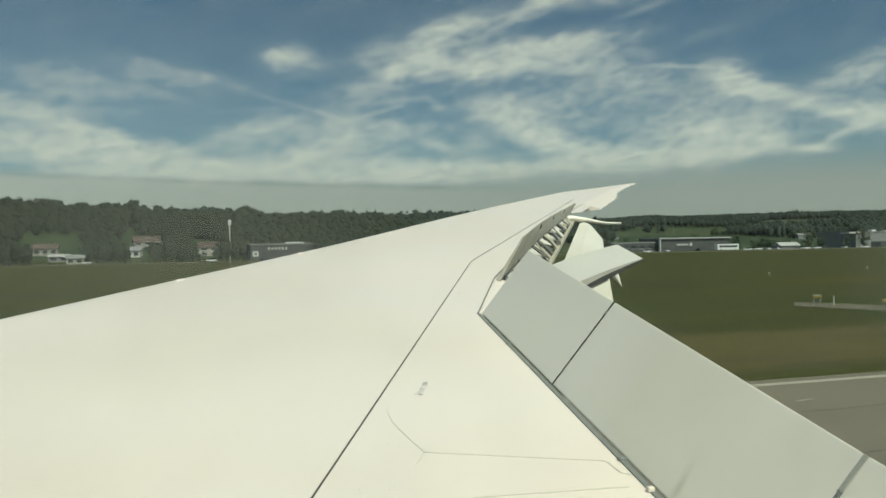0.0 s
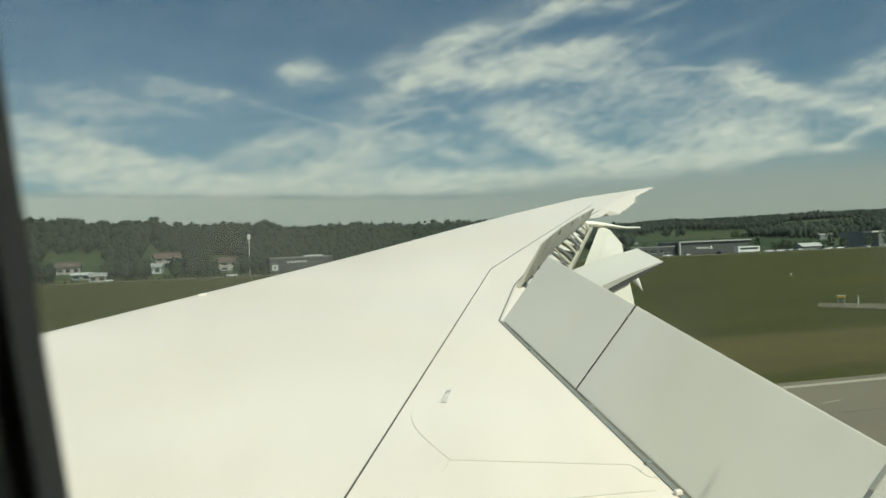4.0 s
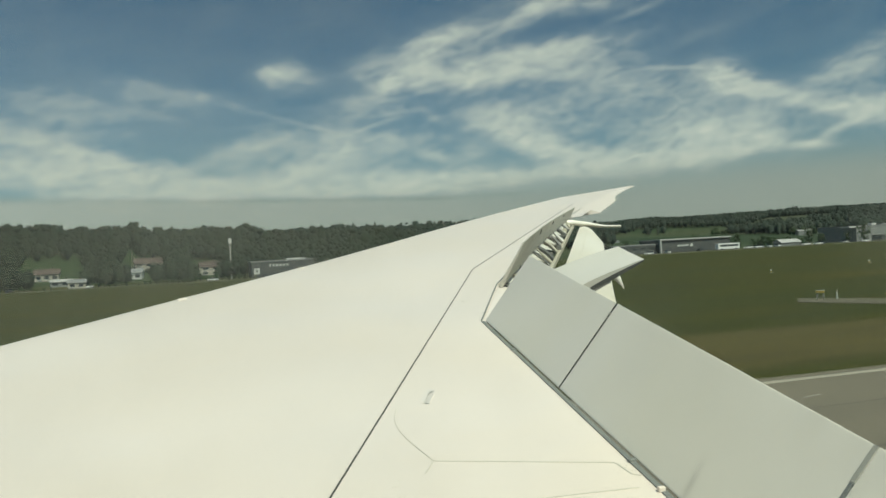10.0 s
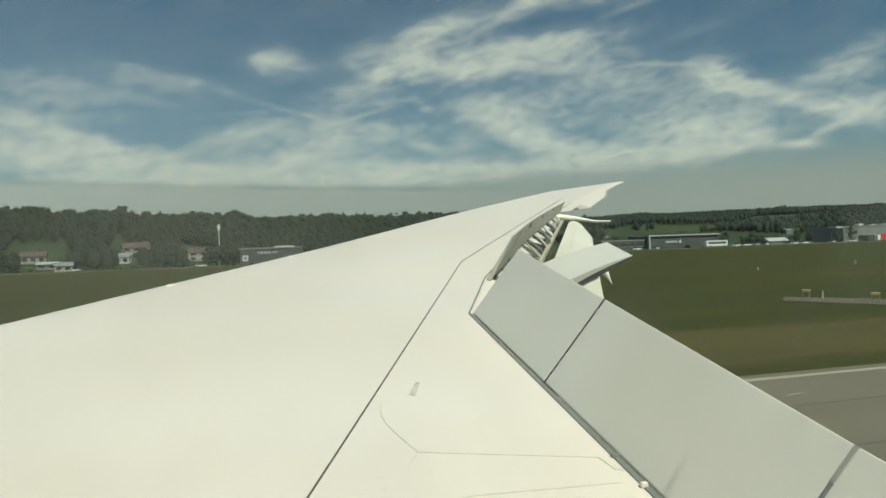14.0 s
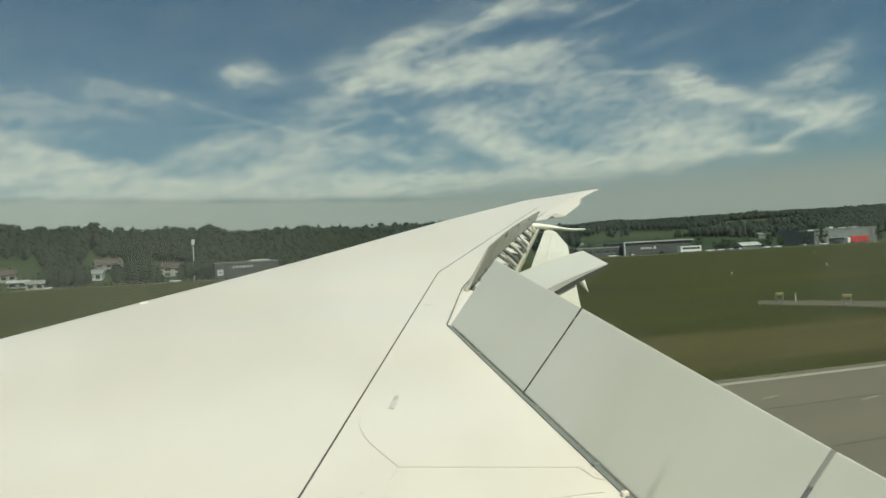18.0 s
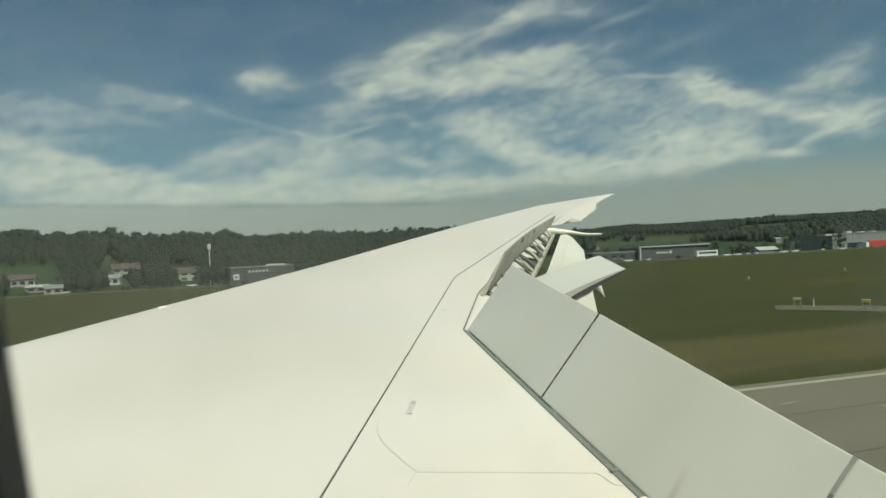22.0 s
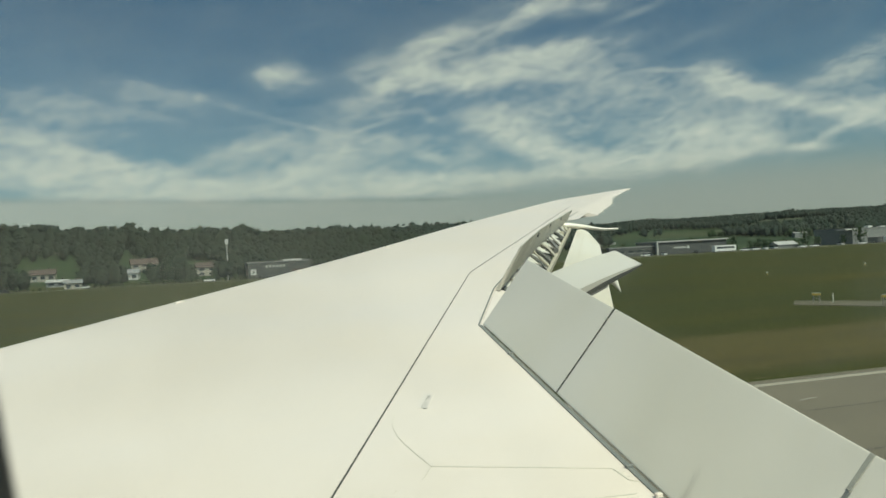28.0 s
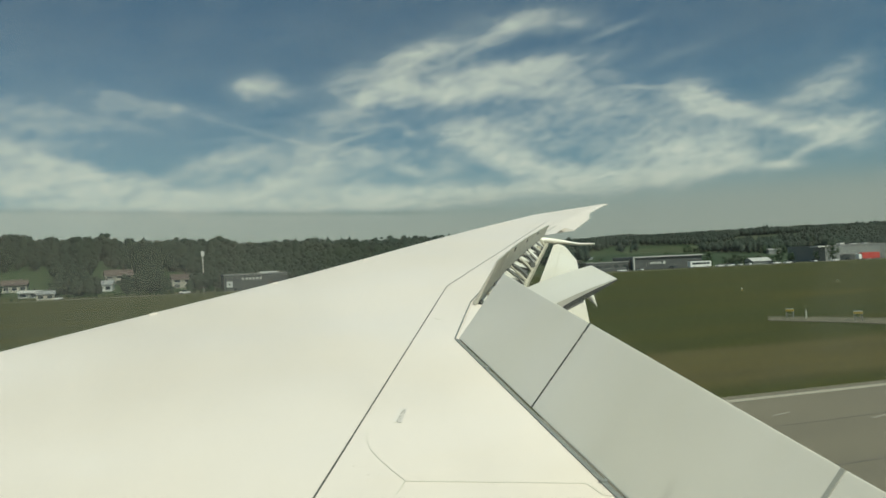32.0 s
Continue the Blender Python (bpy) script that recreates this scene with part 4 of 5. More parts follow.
bm.faces.new(rings_[0][::-1])
bm.faces.new(rings_[-1])
part("flap_end_fairing", bm, PAINT_B, wing, "slim bent white fairing at the outer end of the flap", 50)

# aileron and discharge wicks
bm = bmesh.new()
slab(bm, ((7.66, 16.38, skin(16.38)), (9.17, 18.66, skin(18.66)), (9.40, 18.60, EYE + 0.90), (8.12, 16.62, EYE + 0.648)), 0.02, 0.008, 0.004)
part("aileron", bm, PAINT, wing, "white outboard aileron")
for y in np.linspace(19.6, 27.2, 10):
    bm = bmesh.new()
    x = along(TRAIL, y)
    z = skin(y) - 0.048 * (x - lead(y))
    tube(bm, (x - 0.05, y, z), (x + 0.07, y - 0.02, z - 0.01), 0.016, 0.008, 5)
    part("static_wick", bm, PAINT_B, wing)

# the open bay behind the raised outboard spoilers: beam, brackets, actuators and rods
random.seed(11)
b0, b1 = Vector((3.50, 8.62, EYE - 0.66)), Vector((7.66, 16.12, EYE + 0.47))
bm = bmesh.new()
slab(bm, (b0, b1, b1 + Vector((0.035, -0.02, -0.003)), b0 + Vector((0.05, -0.03, -0.003))), 0.07, 0.07, 0.006)
part("bay_beam", bm, BAY, wing, "cream primed beam of the spoiler bay")
def bay_line(t):
    """The two sides of the bay, hinge and beam, at t along it."""
    y = 8.8 + (16.2 - 8.8) * t
    return on_skin(along(HINGE, y) + 0.02, y, -0.06), lerp(b0, b1, t) + Vector((0, 0, -0.02))


for k in range(12):
    t = (k + 0.15) / 12
    small = 1.0 - 0.45 * t
    p, q = bay_line(t)
    p2, q2 = bay_line(t + 0.022)
    lean = outer_axis * random.uniform(-0.25, 0.45)
    shift_ = random.uniform(-0.02, 0.02)
    t = max(0.01, t + shift_)
    rows = []
    for j in range(7):                       # an arched rib, cut out underneath
        f = j / 6
        up = Vector((0, 0, (0.035 * math.sin(math.pi * f) + 0.05 * (1 - f)) * small))
        a, c = lerp(p, q, 0.05 + 0.95 * f) + lean * (1 - f), lerp(p2, q2, 0.05 + 0.95 * f) + lean * (1 - f)
        deep = Vector((0, 0, (0.10 - 0.055 * math.sin(math.pi * f)) * small))
        rows.append((a + up, c + up, c + up - deep, a + up - deep))
    bm = bmesh.new()
    rings_ = [[bm.verts.new(v) for v in r] for r in rows]
    for m0, m1 in zip(rings_, rings_[1:]):
        for j in range(4):
            bm.faces.new((m0[j], m0[(j + 1) % 4], m1[(j + 1) % 4], m1[j]))
    bm.faces.new(rings_[0][::-1])
    bm.faces.new(rings_[-1])
    # some ribs take the shade colour, so the bay reads as dark voids
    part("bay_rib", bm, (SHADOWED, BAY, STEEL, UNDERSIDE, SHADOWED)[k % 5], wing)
    # a liner plate between two ribs, with its curved edge over the dark bay
    bm = bmesh.new()
    near_, far_ = [], []
    reach_, skew_ = random.uniform(0.15, 0.45), random.uniform(-0.5, 0.2)
    for j in range(7):
        f = j / 6
        p, q = bay_line(t + (0.022 + 0.056 * f))
        edge_ = reach_ + (0.78 - reach_) * abs(2 * f - 1 + skew_) ** 1.6
        near_.append(bm.verts.new(p + Vector((0, 0, 0.045 * small))))
        far_.append(bm.verts.new(lerp(p, q, edge_) + Vector((0, 0, 0.02 * small))))
    for j in range(6):
        bm.faces.new((near_[j], near_[j + 1], far_[j + 1], far_[j]))
    ret = bmesh.ops.extrude_face_region(bm, geom=bm.faces[:])
    for v in ret["geom"]:
        if isinstance(v, bmesh.types.BMVert):
            v.co.z -= 0.012
    part("bay_liner", bm, UNDERSIDE, wing, "stained pale liner plate with a curved edge")
    if k % 3 == 1:
        p, q = bay_line(t + 0.045)
        bm = bmesh.new()
        top_p = lerp(p, q, 0.25) + Vector((0, 0, 0.15 * small))
        tube(bm, q + Vector((0, 0, 0.02)), lerp(q, top_p, 0.6), 0.032 * small, n=10)
        tube(bm, lerp(q, top_p, 0.6), top_p, 0.013, n=8)
        part("actuator", bm, STEEL if k % 2 else BAY, wing, "spoiler actuator")
    if k % 2 == 0:
        bm = bmesh.new()
        p, q = bay_line(t + 0.05)
        tube(bm, lerp(p, q, 0.35), lerp(p, q, 0.85) + outer_axis * random.uniform(-0.2, 0.35) + Vector((0.03, 0, 0.02)), 0.012, n=6)
        part("control_rod", bm, BAY if k % 4 else SHADOWED, wing)
    if k % 3 == 0:
        bm = bmesh.new()
        p, q = bay_line(t + 0.035)
        c = lerp(p, q, random.uniform(0.5, 0.9))
        r = random.uniform(0.03, 0.06) * small
        box(bm, c.x - r, c.y - r * 1.5, c.z - 0.02, c.x + r, c.y + r * 1.5, c.z + r * 1.6, 0.008)
        part("fitting", bm, (BAY, UNDERSIDE, SHADOWED)[(k // 3) % 3], wing)
# the floor's dark colour stands in for the shade deep in the bay
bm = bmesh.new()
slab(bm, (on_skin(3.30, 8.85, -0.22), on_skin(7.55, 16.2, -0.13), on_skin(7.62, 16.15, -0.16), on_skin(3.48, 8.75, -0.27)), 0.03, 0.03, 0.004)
part("bay_floor", bm, SHADOWED, wing, "floor of the spoiler bay, coloured dark as its shade")


# ---- woods ----
def clump_tree(rng, tall, wide, conifer=False, clumps=26, cards=16):
    """Vertices and triangles of one crown: ragged lumps and loose sprays of leaves."""
    vs, fs = [], []
    octa = np.array([(1, 0, 0), (-1, 0, 0), (0, 1, 0), (0, -1, 0), (0, 0, 1), (0, 0, -1)], float)
    of = [(0, 2, 4), (2, 1, 4), (1, 3, 4), (3, 0, 4), (2, 0, 5), (1, 2, 5), (3, 1, 5), (0, 3, 5)]
    for k in range(clumps):
        h = rng.uniform(0.22, 0.88)
        width = (1 - h) * 1.15 if conifer else math.sqrt(max(0.05, 1 - ((h - 0.55) / 0.5) ** 2))
        a, r = rng.uniform(0, 6.283), rng.uniform(0, 0.75) * width * wide
        c = np.array((math.cos(a) * r, math.sin(a) * r, h * tall))
        s = wide * (rng.uniform(0.14, 0.24) if conifer else rng.uniform(0.18, 0.36))
        base = len(vs)
        vs += list(c + octa * rng.uniform(0.7, 1.25, (6, 1)) * s * np.array((1, 1, 1.3 if conifer else 0.85)) + rng.normal(0, 0.12 * s, (6, 3)))
        fs += [tuple(base + i for i in f) for f in of]
    for k in range(cards):
        h = rng.uniform(0.12, 1.0)
        width = (1.02 - h) * 1.2 if conifer else math.sqrt(max(0.03, 1 - ((h - 0.55) / 0.52) ** 2))
        a, r = rng.uniform(0, 6.283), rng.uniform(0.6, 0.98) * width * wide
        c = np.array((math.cos(a) * r, math.sin(a) * r, h * tall))
        base = len(vs)
        vs += list(c + rng.normal(0, wide * 0.075, (3, 3)))
        fs.append((base, base + 1, base + 2))
    base = len(vs)
    for zz, r in ((0, 0.045), (0.5, 0.02)):
        vs += [np.array((math.cos(q) * r * wide * 1.6, math.sin(q) * r * wide * 1.6, zz * tall)) for q in (0, 2.1, 4.2)]
    fs += [(base + i, base + (i + 1) % 3, base + 3 + (i + 1) % 3) for i in range(3)] + [(base + i, base + 3 + (i + 1) % 3, base + 3 + i) for i in range(3)]
    return np.array(vs), np.array(fs)


def ball(level):
    """Unit sphere of even triangles."""
    bm = bmesh.new()
    bmesh.ops.create_icosphere(bm, subdivisions=level, radius=1.0)
    v = np.array([q.co[:] for q in bm.verts])
    f = np.array([[q.index for q in g.verts] for g in bm.faces])
    bm.free()
    return v, f


BALL = ball(2)


BALL_ROUGH = ball(1)


def lumpy_crown(rng, conifer=False, cards=150, lobes=9):
    """Crown of unit height: a core of foliage (a coarse one where there are few boughs), ragged boughs of many sizes round it and loose sprays at the rim."""
    vs, fs, base = [], [], 0
    masses = [(0, 0, 0.50, 0.23, 0.36)]
    lop = rng.uniform(0, 6.28)
    for k in range(lobes):
        a, h = rng.uniform(0, 6.28), rng.uniform(0.24, 0.90)
        out = 0.27 * math.sqrt(max(0.04, 1 - ((h - 0.52) / 0.46) ** 2)) * (1 + 0.35 * math.cos(a - lop))
        r = rng.uniform(0.05, 0.13)
        masses.append((math.cos(a) * out, math.sin(a) * out, h, r * rng.uniform(0.9, 1.4), r * rng.uniform(0.6, 1.0)))
    if conifer:
        masses = [(0, 0, 0.50, 0.13, 0.46)]
        for k in range(lobes):
            h, a = 0.18 + 0.74 * k / lobes, rng.uniform(0, 6.28)
            masses.append((math.cos(a) * 0.05, math.sin(a) * 0.05, h, 0.20 * (1.05 - h), 0.075))
    off = rng.uniform(0, 50)
    for i, (x, y, z, r, h) in enumerate(masses):
        shape = BALL if i == 0 and lobes > 6 else BALL_ROUGH
        v = shape[0].copy()
        k = np.array([1.04 + 0.34 * noise.noise(p * 1.9 + Vector((off, x * 9, i))) + 0.34 * noise.noise(p * 4.6 + Vector((0, off, z * 9))) for p in map(Vector, v)])
        vs.append(v * k[:, None] * np.array((r, r, h)) + np.array((x, y, z)))
        fs.append(shape[1] + base)
        base += len(v)
    for k in range(cards):
        x, y, z, r, h = masses[int(rng.integers(0, len(masses)))]
        d = rng.normal(0, 1, 3)
        d /= np.linalg.norm(d)
        c = np.array((x, y, z)) + d * np.array((r, r, h)) * rng.uniform(0.92, 1.28)
        vs.append(c + rng.normal(0, 0.024, (3, 3)))
        fs.append(np.array([[base, base + 1, base + 2]]))
        base += 3
    trunk = [(math.cos(q) * r, math.sin(q) * r, z) for z, r in ((0, 0.028), (0.5, 0.012)) for q in (0, 2.1, 4.2)]
    vs.append(np.array(trunk))
    fs.append(np.array([(base + i, base + (i + 1) % 3, base + 3 + (i + 1) % 3) for i in range(3)] + [(base + i, base + 3 + (i + 1) % 3, base + 3 + i) for i in range(3)]))
    return np.concatenate(vs), np.concatenate(fs)


rng = np.random.default_rng(4)
KINDS = [lumpy_crown(rng) for k in range(6)] + [lumpy_crown(rng, True, 110, 9) for k in range(3)] + [lumpy_crown(rng, False, 90, 6) for k in range(4)]


def wood(name, spots, label, mat):
    """One object for many trees that nobody could count. spots: x, y, height, kind."""
    V, F, base = [], [], 0
    for x, y, tall, kind in spots:
        v, f = KINDS[kind]
        a = rng.uniform(0, 6.283)
        c, s = math.cos(a), math.sin(a)
        p = np.stack((v[:, 0] * c - v[:, 1] * s, v[:, 0] * s + v[:, 1] * c, v[:, 2]), 1) * tall
        V.append(p + np.array((x, y, hill(x, y) - 0.3)))
        F.append(f + base)
        base += len(v)
    V, F = np.concatenate(V), np.concatenate(F)
    me = bpy.data.meshes.new(name)
    me.vertices.add(len(V)), me.loops.add(F.size), me.polygons.add(len(F))
    me.vertices.foreach_set("co", V.ravel()), me.loops.foreach_set("vertex_index", F.ravel().astype(np.int32))
    me.polygons.foreach_set("loop_start", np.arange(0, F.size, 3, dtype=np.int32))
    me.update(calc_edges=True)
    me.polygons.foreach_set("use_smooth", [True] * len(me.polygons))
    me.materials.append(mat)
    return tagged(link(name, me), label, "wood", kind="stuff")


GLADES = ((-0.060, 1.0), (-0.152, 1.15), (0.012, 0.7))       # gaps in the wood: the way they open, the width
CLEAR = [(-47, 369, 6), (36, 374, 19)] + [(k * y, y, r * wide) for k, wide in GLADES for y, r in ((371, 7), (380, 9), (390, 11), (401, 13), (414, 14), (427, 12), (438, 9))]     # yards kept free of trees


def scatter(x_of, y0, y1, step, low, high, conifers, thin=0.0, ragged=0.0):
    spots = []
    y = y0
    while y < y1:
        xa, xb = x_of(y)
        x = xa
        while x < xb:
            px, py = x + rng.uniform(-0.45, 0.45) * step, y + rng.uniform(-0.45, 0.45) * step
            if ragged and py < y0 + ragged * (0.5 + 1.1 * noise.noise((px * 0.006, 2.0, 0))):
                x += step
                continue
            if rng.uniform() >= thin and all((px - cx) ** 2 + (py - cy) ** 2 > r * r for cx, cy, r in CLEAR):
                big = min(max(0.5 + 0.9 * noise.noise((px * 0.013, py * 0.013, 7)), 0.0), 1.0)
                kind = int(rng.integers(6, 9)) if rng.uniform() < conifers else int(rng.integers(9, 13)) if y0 > 620 else int(rng.integers(0, 6))
                spots.append((px, py, (low + (high - low) * (0.55 * big + 0.45 * rng.uniform())) * (1.0 if rng.uniform() > 0.02 else 1.15), kind))
            x += step
        y += step
    return spots


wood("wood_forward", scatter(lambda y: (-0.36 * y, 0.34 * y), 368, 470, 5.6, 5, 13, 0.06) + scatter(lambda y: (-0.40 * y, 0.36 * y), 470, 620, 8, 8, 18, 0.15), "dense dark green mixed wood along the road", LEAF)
wood("wood_forward_ridge", scatter(lambda y: (-0.45 * y, 0.42 * y), 640, 1250, 15, 10, 23, 0.25, 0.1), "dark wood on the hill, with haze in its leaf colour", LEAF_FAR)
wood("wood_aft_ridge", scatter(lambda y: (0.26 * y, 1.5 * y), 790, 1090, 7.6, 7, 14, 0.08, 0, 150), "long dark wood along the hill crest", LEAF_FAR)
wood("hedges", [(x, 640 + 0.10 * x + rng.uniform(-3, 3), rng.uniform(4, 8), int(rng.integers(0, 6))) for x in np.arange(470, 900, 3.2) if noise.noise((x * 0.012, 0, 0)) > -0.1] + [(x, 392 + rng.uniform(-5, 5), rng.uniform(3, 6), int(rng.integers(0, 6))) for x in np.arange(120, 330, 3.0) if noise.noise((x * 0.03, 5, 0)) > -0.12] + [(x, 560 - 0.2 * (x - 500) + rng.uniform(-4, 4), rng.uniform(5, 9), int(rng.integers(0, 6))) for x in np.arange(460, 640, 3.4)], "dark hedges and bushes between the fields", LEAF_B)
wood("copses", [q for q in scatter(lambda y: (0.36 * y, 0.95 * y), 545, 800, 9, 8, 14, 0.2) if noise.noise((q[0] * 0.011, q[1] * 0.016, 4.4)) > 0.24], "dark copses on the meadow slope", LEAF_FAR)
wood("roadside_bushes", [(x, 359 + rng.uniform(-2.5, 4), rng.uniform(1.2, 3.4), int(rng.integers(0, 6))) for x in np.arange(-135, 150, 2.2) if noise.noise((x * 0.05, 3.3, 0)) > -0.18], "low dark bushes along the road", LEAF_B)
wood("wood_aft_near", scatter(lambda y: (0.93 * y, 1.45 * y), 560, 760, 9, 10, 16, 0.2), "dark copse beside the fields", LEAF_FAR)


def tree(x, y, tall, label, conifer=False):
    """A single tree with a tapered trunk, limbs and a ragged crown."""
    t = thing("tree", x, y, hill(x, y) - 0.1, label=label, category="tree", group="single trees along the road")
    bm = bmesh.new()
    tube(bm, (0, 0, 0), (0.1, 0, tall * 0.5), tall * 0.022, tall * 0.012, 8)
    for k in range(5):
        a, h = k * 1.3, tall * (0.28 + 0.05 * k)
        tube(bm, (0.05, 0, h), (math.cos(a) * tall * 0.16, math.sin(a) * tall * 0.16, h + tall * 0.18), tall * 0.009, tall * 0.004, 6)
    bm.transform(t.matrix_world)
    part("trunk", bm, BARK, t)
    v, f = clump_tree(rng, tall, tall * (0.2 if conifer else 0.36), conifer, 26, 240)
    v = v + np.array((x, y, hill(x, y) - 0.1))
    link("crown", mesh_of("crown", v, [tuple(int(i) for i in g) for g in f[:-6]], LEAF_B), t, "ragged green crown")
    return t


for x, y, tall in ((306, 362, 8.5), (340, 361, 10.5), (332, 364, 6.0), (262, 398, 9.0), (276, 402, 8.0), (292, 404, 8.5), (212, 384, 7.5), (200, 380, 7.0), (318, 366, 5.5), (322, 372, 6.0), (281, 374, 5.0), (288, 376, 6.5), (293, 378, 5.5), (385, 366, 8.0)):
    tree(x, y, tall, "broad green roadside tree")


# ---- buildings ----
def building(name, x, y, w_, d, h, turn, wall, roof, label, category, gable=0.0, windows=(0, 0), door=True, frame_mat=None, group=""):
    """A house or hall: walls, a flat or pitched roof, windows and a door on the side that faces the field."""
    z = min(hill(x, y), hill(x + w_ / 2, y), hill(x - w_ / 2, y)) - 0.2
    b = thing(name, x, y, z, turn, label, category, group)
    M = b.matrix_world.copy()

    def put(nm, bm, mat, parent=b, lab=""):
        bm.transform(M)
        return part(nm, bm, mat, parent, lab)
    bm = bmesh.new()
    box(bm, -w_ / 2, 0, 0, w_ / 2, d, h)
    body = put("wall", bm, wall)
    bm = bmesh.new()
    if gable:
        o = 0.5
        ps = [(-w_ / 2 - o, -o, h - 0.1), (w_ / 2 + o, -o, h - 0.1), (w_ / 2 + o, d + o, h - 0.1), (-w_ / 2 - o, d + o, h - 0.1), (-w_ / 2 - o, d / 2, h + gable), (w_ / 2 + o, d / 2, h + gable)]
        vs = [bm.verts.new(p) for p in ps]
        for q in ((0, 1, 5, 4), (2, 3, 4, 5), (0, 4, 3), (1, 2, 5), (3, 2, 1, 0)):
            bm.faces.new([vs[i] for i in q])
    else:
        box(bm, -w_ / 2 - 0.3, -0.3, h, w_ / 2 + 0.3, d + 0.3, h + 0.5)
    roof_ob = put("roof", bm, roof)
    if gable and w_ < 20:
        bm = bmesh.new()
        box(bm, w_ * 0.2, d * 0.55, h + gable * 0.5, w_ * 0.2 + 0.6, d * 0.55 + 0.6, h + gable + 0.7)
        put("chimney", bm, TILE, roof_ob)
    cols, floors = windows
    for c in range(cols):
        for f in range(floors):
            cx, cz = -w_ / 2 + w_ * (c + 0.5) / cols, h * (f + 0.58) / floors - 0.1
            ww, hh = min(w_ / cols * 0.55, 2.6), min(h / floors * 0.45, 1.5)
            bm = bmesh.new()
            box(bm, cx - ww / 2, -0.06, cz - hh / 2, cx + ww / 2, 0.05, cz + hh / 2)
            wn = put("window", bm, GLAZE)
            bm = bmesh.new()
            box(bm, cx - ww / 2 - 0.1, -0.12, cz - hh / 2 - 0.15, cx + ww / 2 + 0.1, -0.0, cz - hh / 2 - 0.005)
            put("sill", bm, WHITE, wn)
    if door:
        bm = bmesh.new()
        box(bm, -w_ * 0.36, -0.05, 0.2, -w_ * 0.36 + min(3.0, w_ * 0.15), 0.04, min(2.3, h * 0.6))
        put("door", bm, GREYCLAD)
    return b, put


# long dark hall with a white portal frame and a plain pale sign
hall, put = building("exhibition_hall", 245, 372, 40, 22, 6.6, -1.5, DARKCLAD, GREYROOF, "long low dark hall with a white portal frame", "hall", door=False)
bm = bmesh.new()
box(bm, -20.7, -0.9, 6.5, 20.4, 0.4, 7.15)
box(bm, -20.7, -0.9, 0, -19.9, 0.4, 6.5)
put("portal_frame", bm, PALECLAD, hall, "white portal frame")
for k in range(11):
    bm = bmesh.new()
    box(bm, -17.9 + k * 3.3, -0.08, 0.3, -14.8 + k * 3.3, 0.03, 5.9)
    put("cladding_panel", bm, DARKCLAD, hall)
for k in range(7):
    bm = bmesh.new()
    box(bm, -10.6 + k * 0.95, -0.2, 3.1, -9.9 + k * 0.95, -0.06, 3.9 + (k % 2) * 0.12)
    put("sign_bar", bm, WHITE, hall, "pale plain bar of a sign")
bm = bmesh.new()
vs = [bm.verts.new(p) for p in ((-3.4, -0.15, 2.9), (-1.6, -0.15, 2.9), (-2.2, -0.15, 4.6), (-2.9, -0.15, 4.2))]
ret = bmesh.ops.extrude_face_region(bm, geom=[bm.faces.new(vs)])
for v in ret["geom"]:
    if isinstance(v, bmesh.types.BMVert):
        v.co.y += 0.08
put("sign_emblem", bm, WHITE, hall, "plain pale emblem")

# pale works hall with a canopy and a dark glazed notch
works, put = building("works_hall", 368, 372, 44, 30, 8.4, -1.0, GREYCLAD, GREYROOF, "wide pale flat-roofed industrial hall with a dark notch", "hall", door=False)
bm = bmesh.new()
box(bm, -27, -0.6, 7.9, -19.9, 6, 8.6)
put("canopy", bm, WHITE, works, "thin white roof canopy")
bm = bmesh.new()
box(bm, -12.5, -0.5, 3.3, 8.5, 0.3, 3.8)
put("notch_lintel", bm, GREYROOF, works)
bm = bmesh.new()
box(bm, -12, -0.12, 0.3, -5.5, 0.05, 3.3)
put("glazing", bm, GLAZE, works, "dark glazing")
bm = bmesh.new()
box(bm, -5.5, -0.10, 0.3, 8.2, 0.05, 3.3)
put("loading_front", bm, DARKCLAD, works, "dark recessed loading front")
for k in range(2):
    bm = bmesh.new()
    box(bm, 16.6 + k * 1.6, -0.15, 0.2, 16.9 + k * 1.6, 0.05, 8.2)
    put("downpipe", bm, DARKCLAD, works)
for k, (x, h) in enumerate(((-6, 1.0), (3, 0.5), (11, 0.6))):
    bm = bmesh.new()
    box(bm, x, 6, 8.8, x + 3.0, 9, 8.9 + h)
    put("roof_unit", bm, WHITE, works)

# dark shop hall with a pale sign of plain bars, a shutter and a mast
shop, put = building("shop_hall", 36, 368, 27, 16, 6.8, 1.0, DARKCLAD, GREYROOF, "dark shop hall with a sign and a salmon shutter", "hall", door=False)
bm = bmesh.new()
box(bm, 5, -0.1, 0.3, 12.2, 0.05, 3.6)
put("shutter", bm, TILE, shop, "faded salmon shutter")
for k in range(6):
    bm = bmesh.new()
    box(bm, -6 + k * 1.5, -0.25, 4.6, -5.2 + k * 1.5, 0.02, 5.6)
    put("sign_bar", bm, WHITE, shop, "pale plain bar of a sign")
bm = bmesh.new()
box(bm, 2, 2, 7.0, 10, 6, 7.9)
put("roof_unit", bm, WHITE, shop)
mast = thing("sign_mast", 14, 366, 0, 0, "tall pale mast with a round lamp head", "mast")
bm = bmesh.new()
tube(bm, (14, 366, -0.1), (14, 366, 15.5), 0.22, 0.16, 8)
part("pole", bm, WHITE, mast)
bm = bmesh.new()
box(bm, 13.3, 365.6, 15.2, 14.7, 366.4, 17.4, 0.15)
part("head", bm, WHITE, mast)

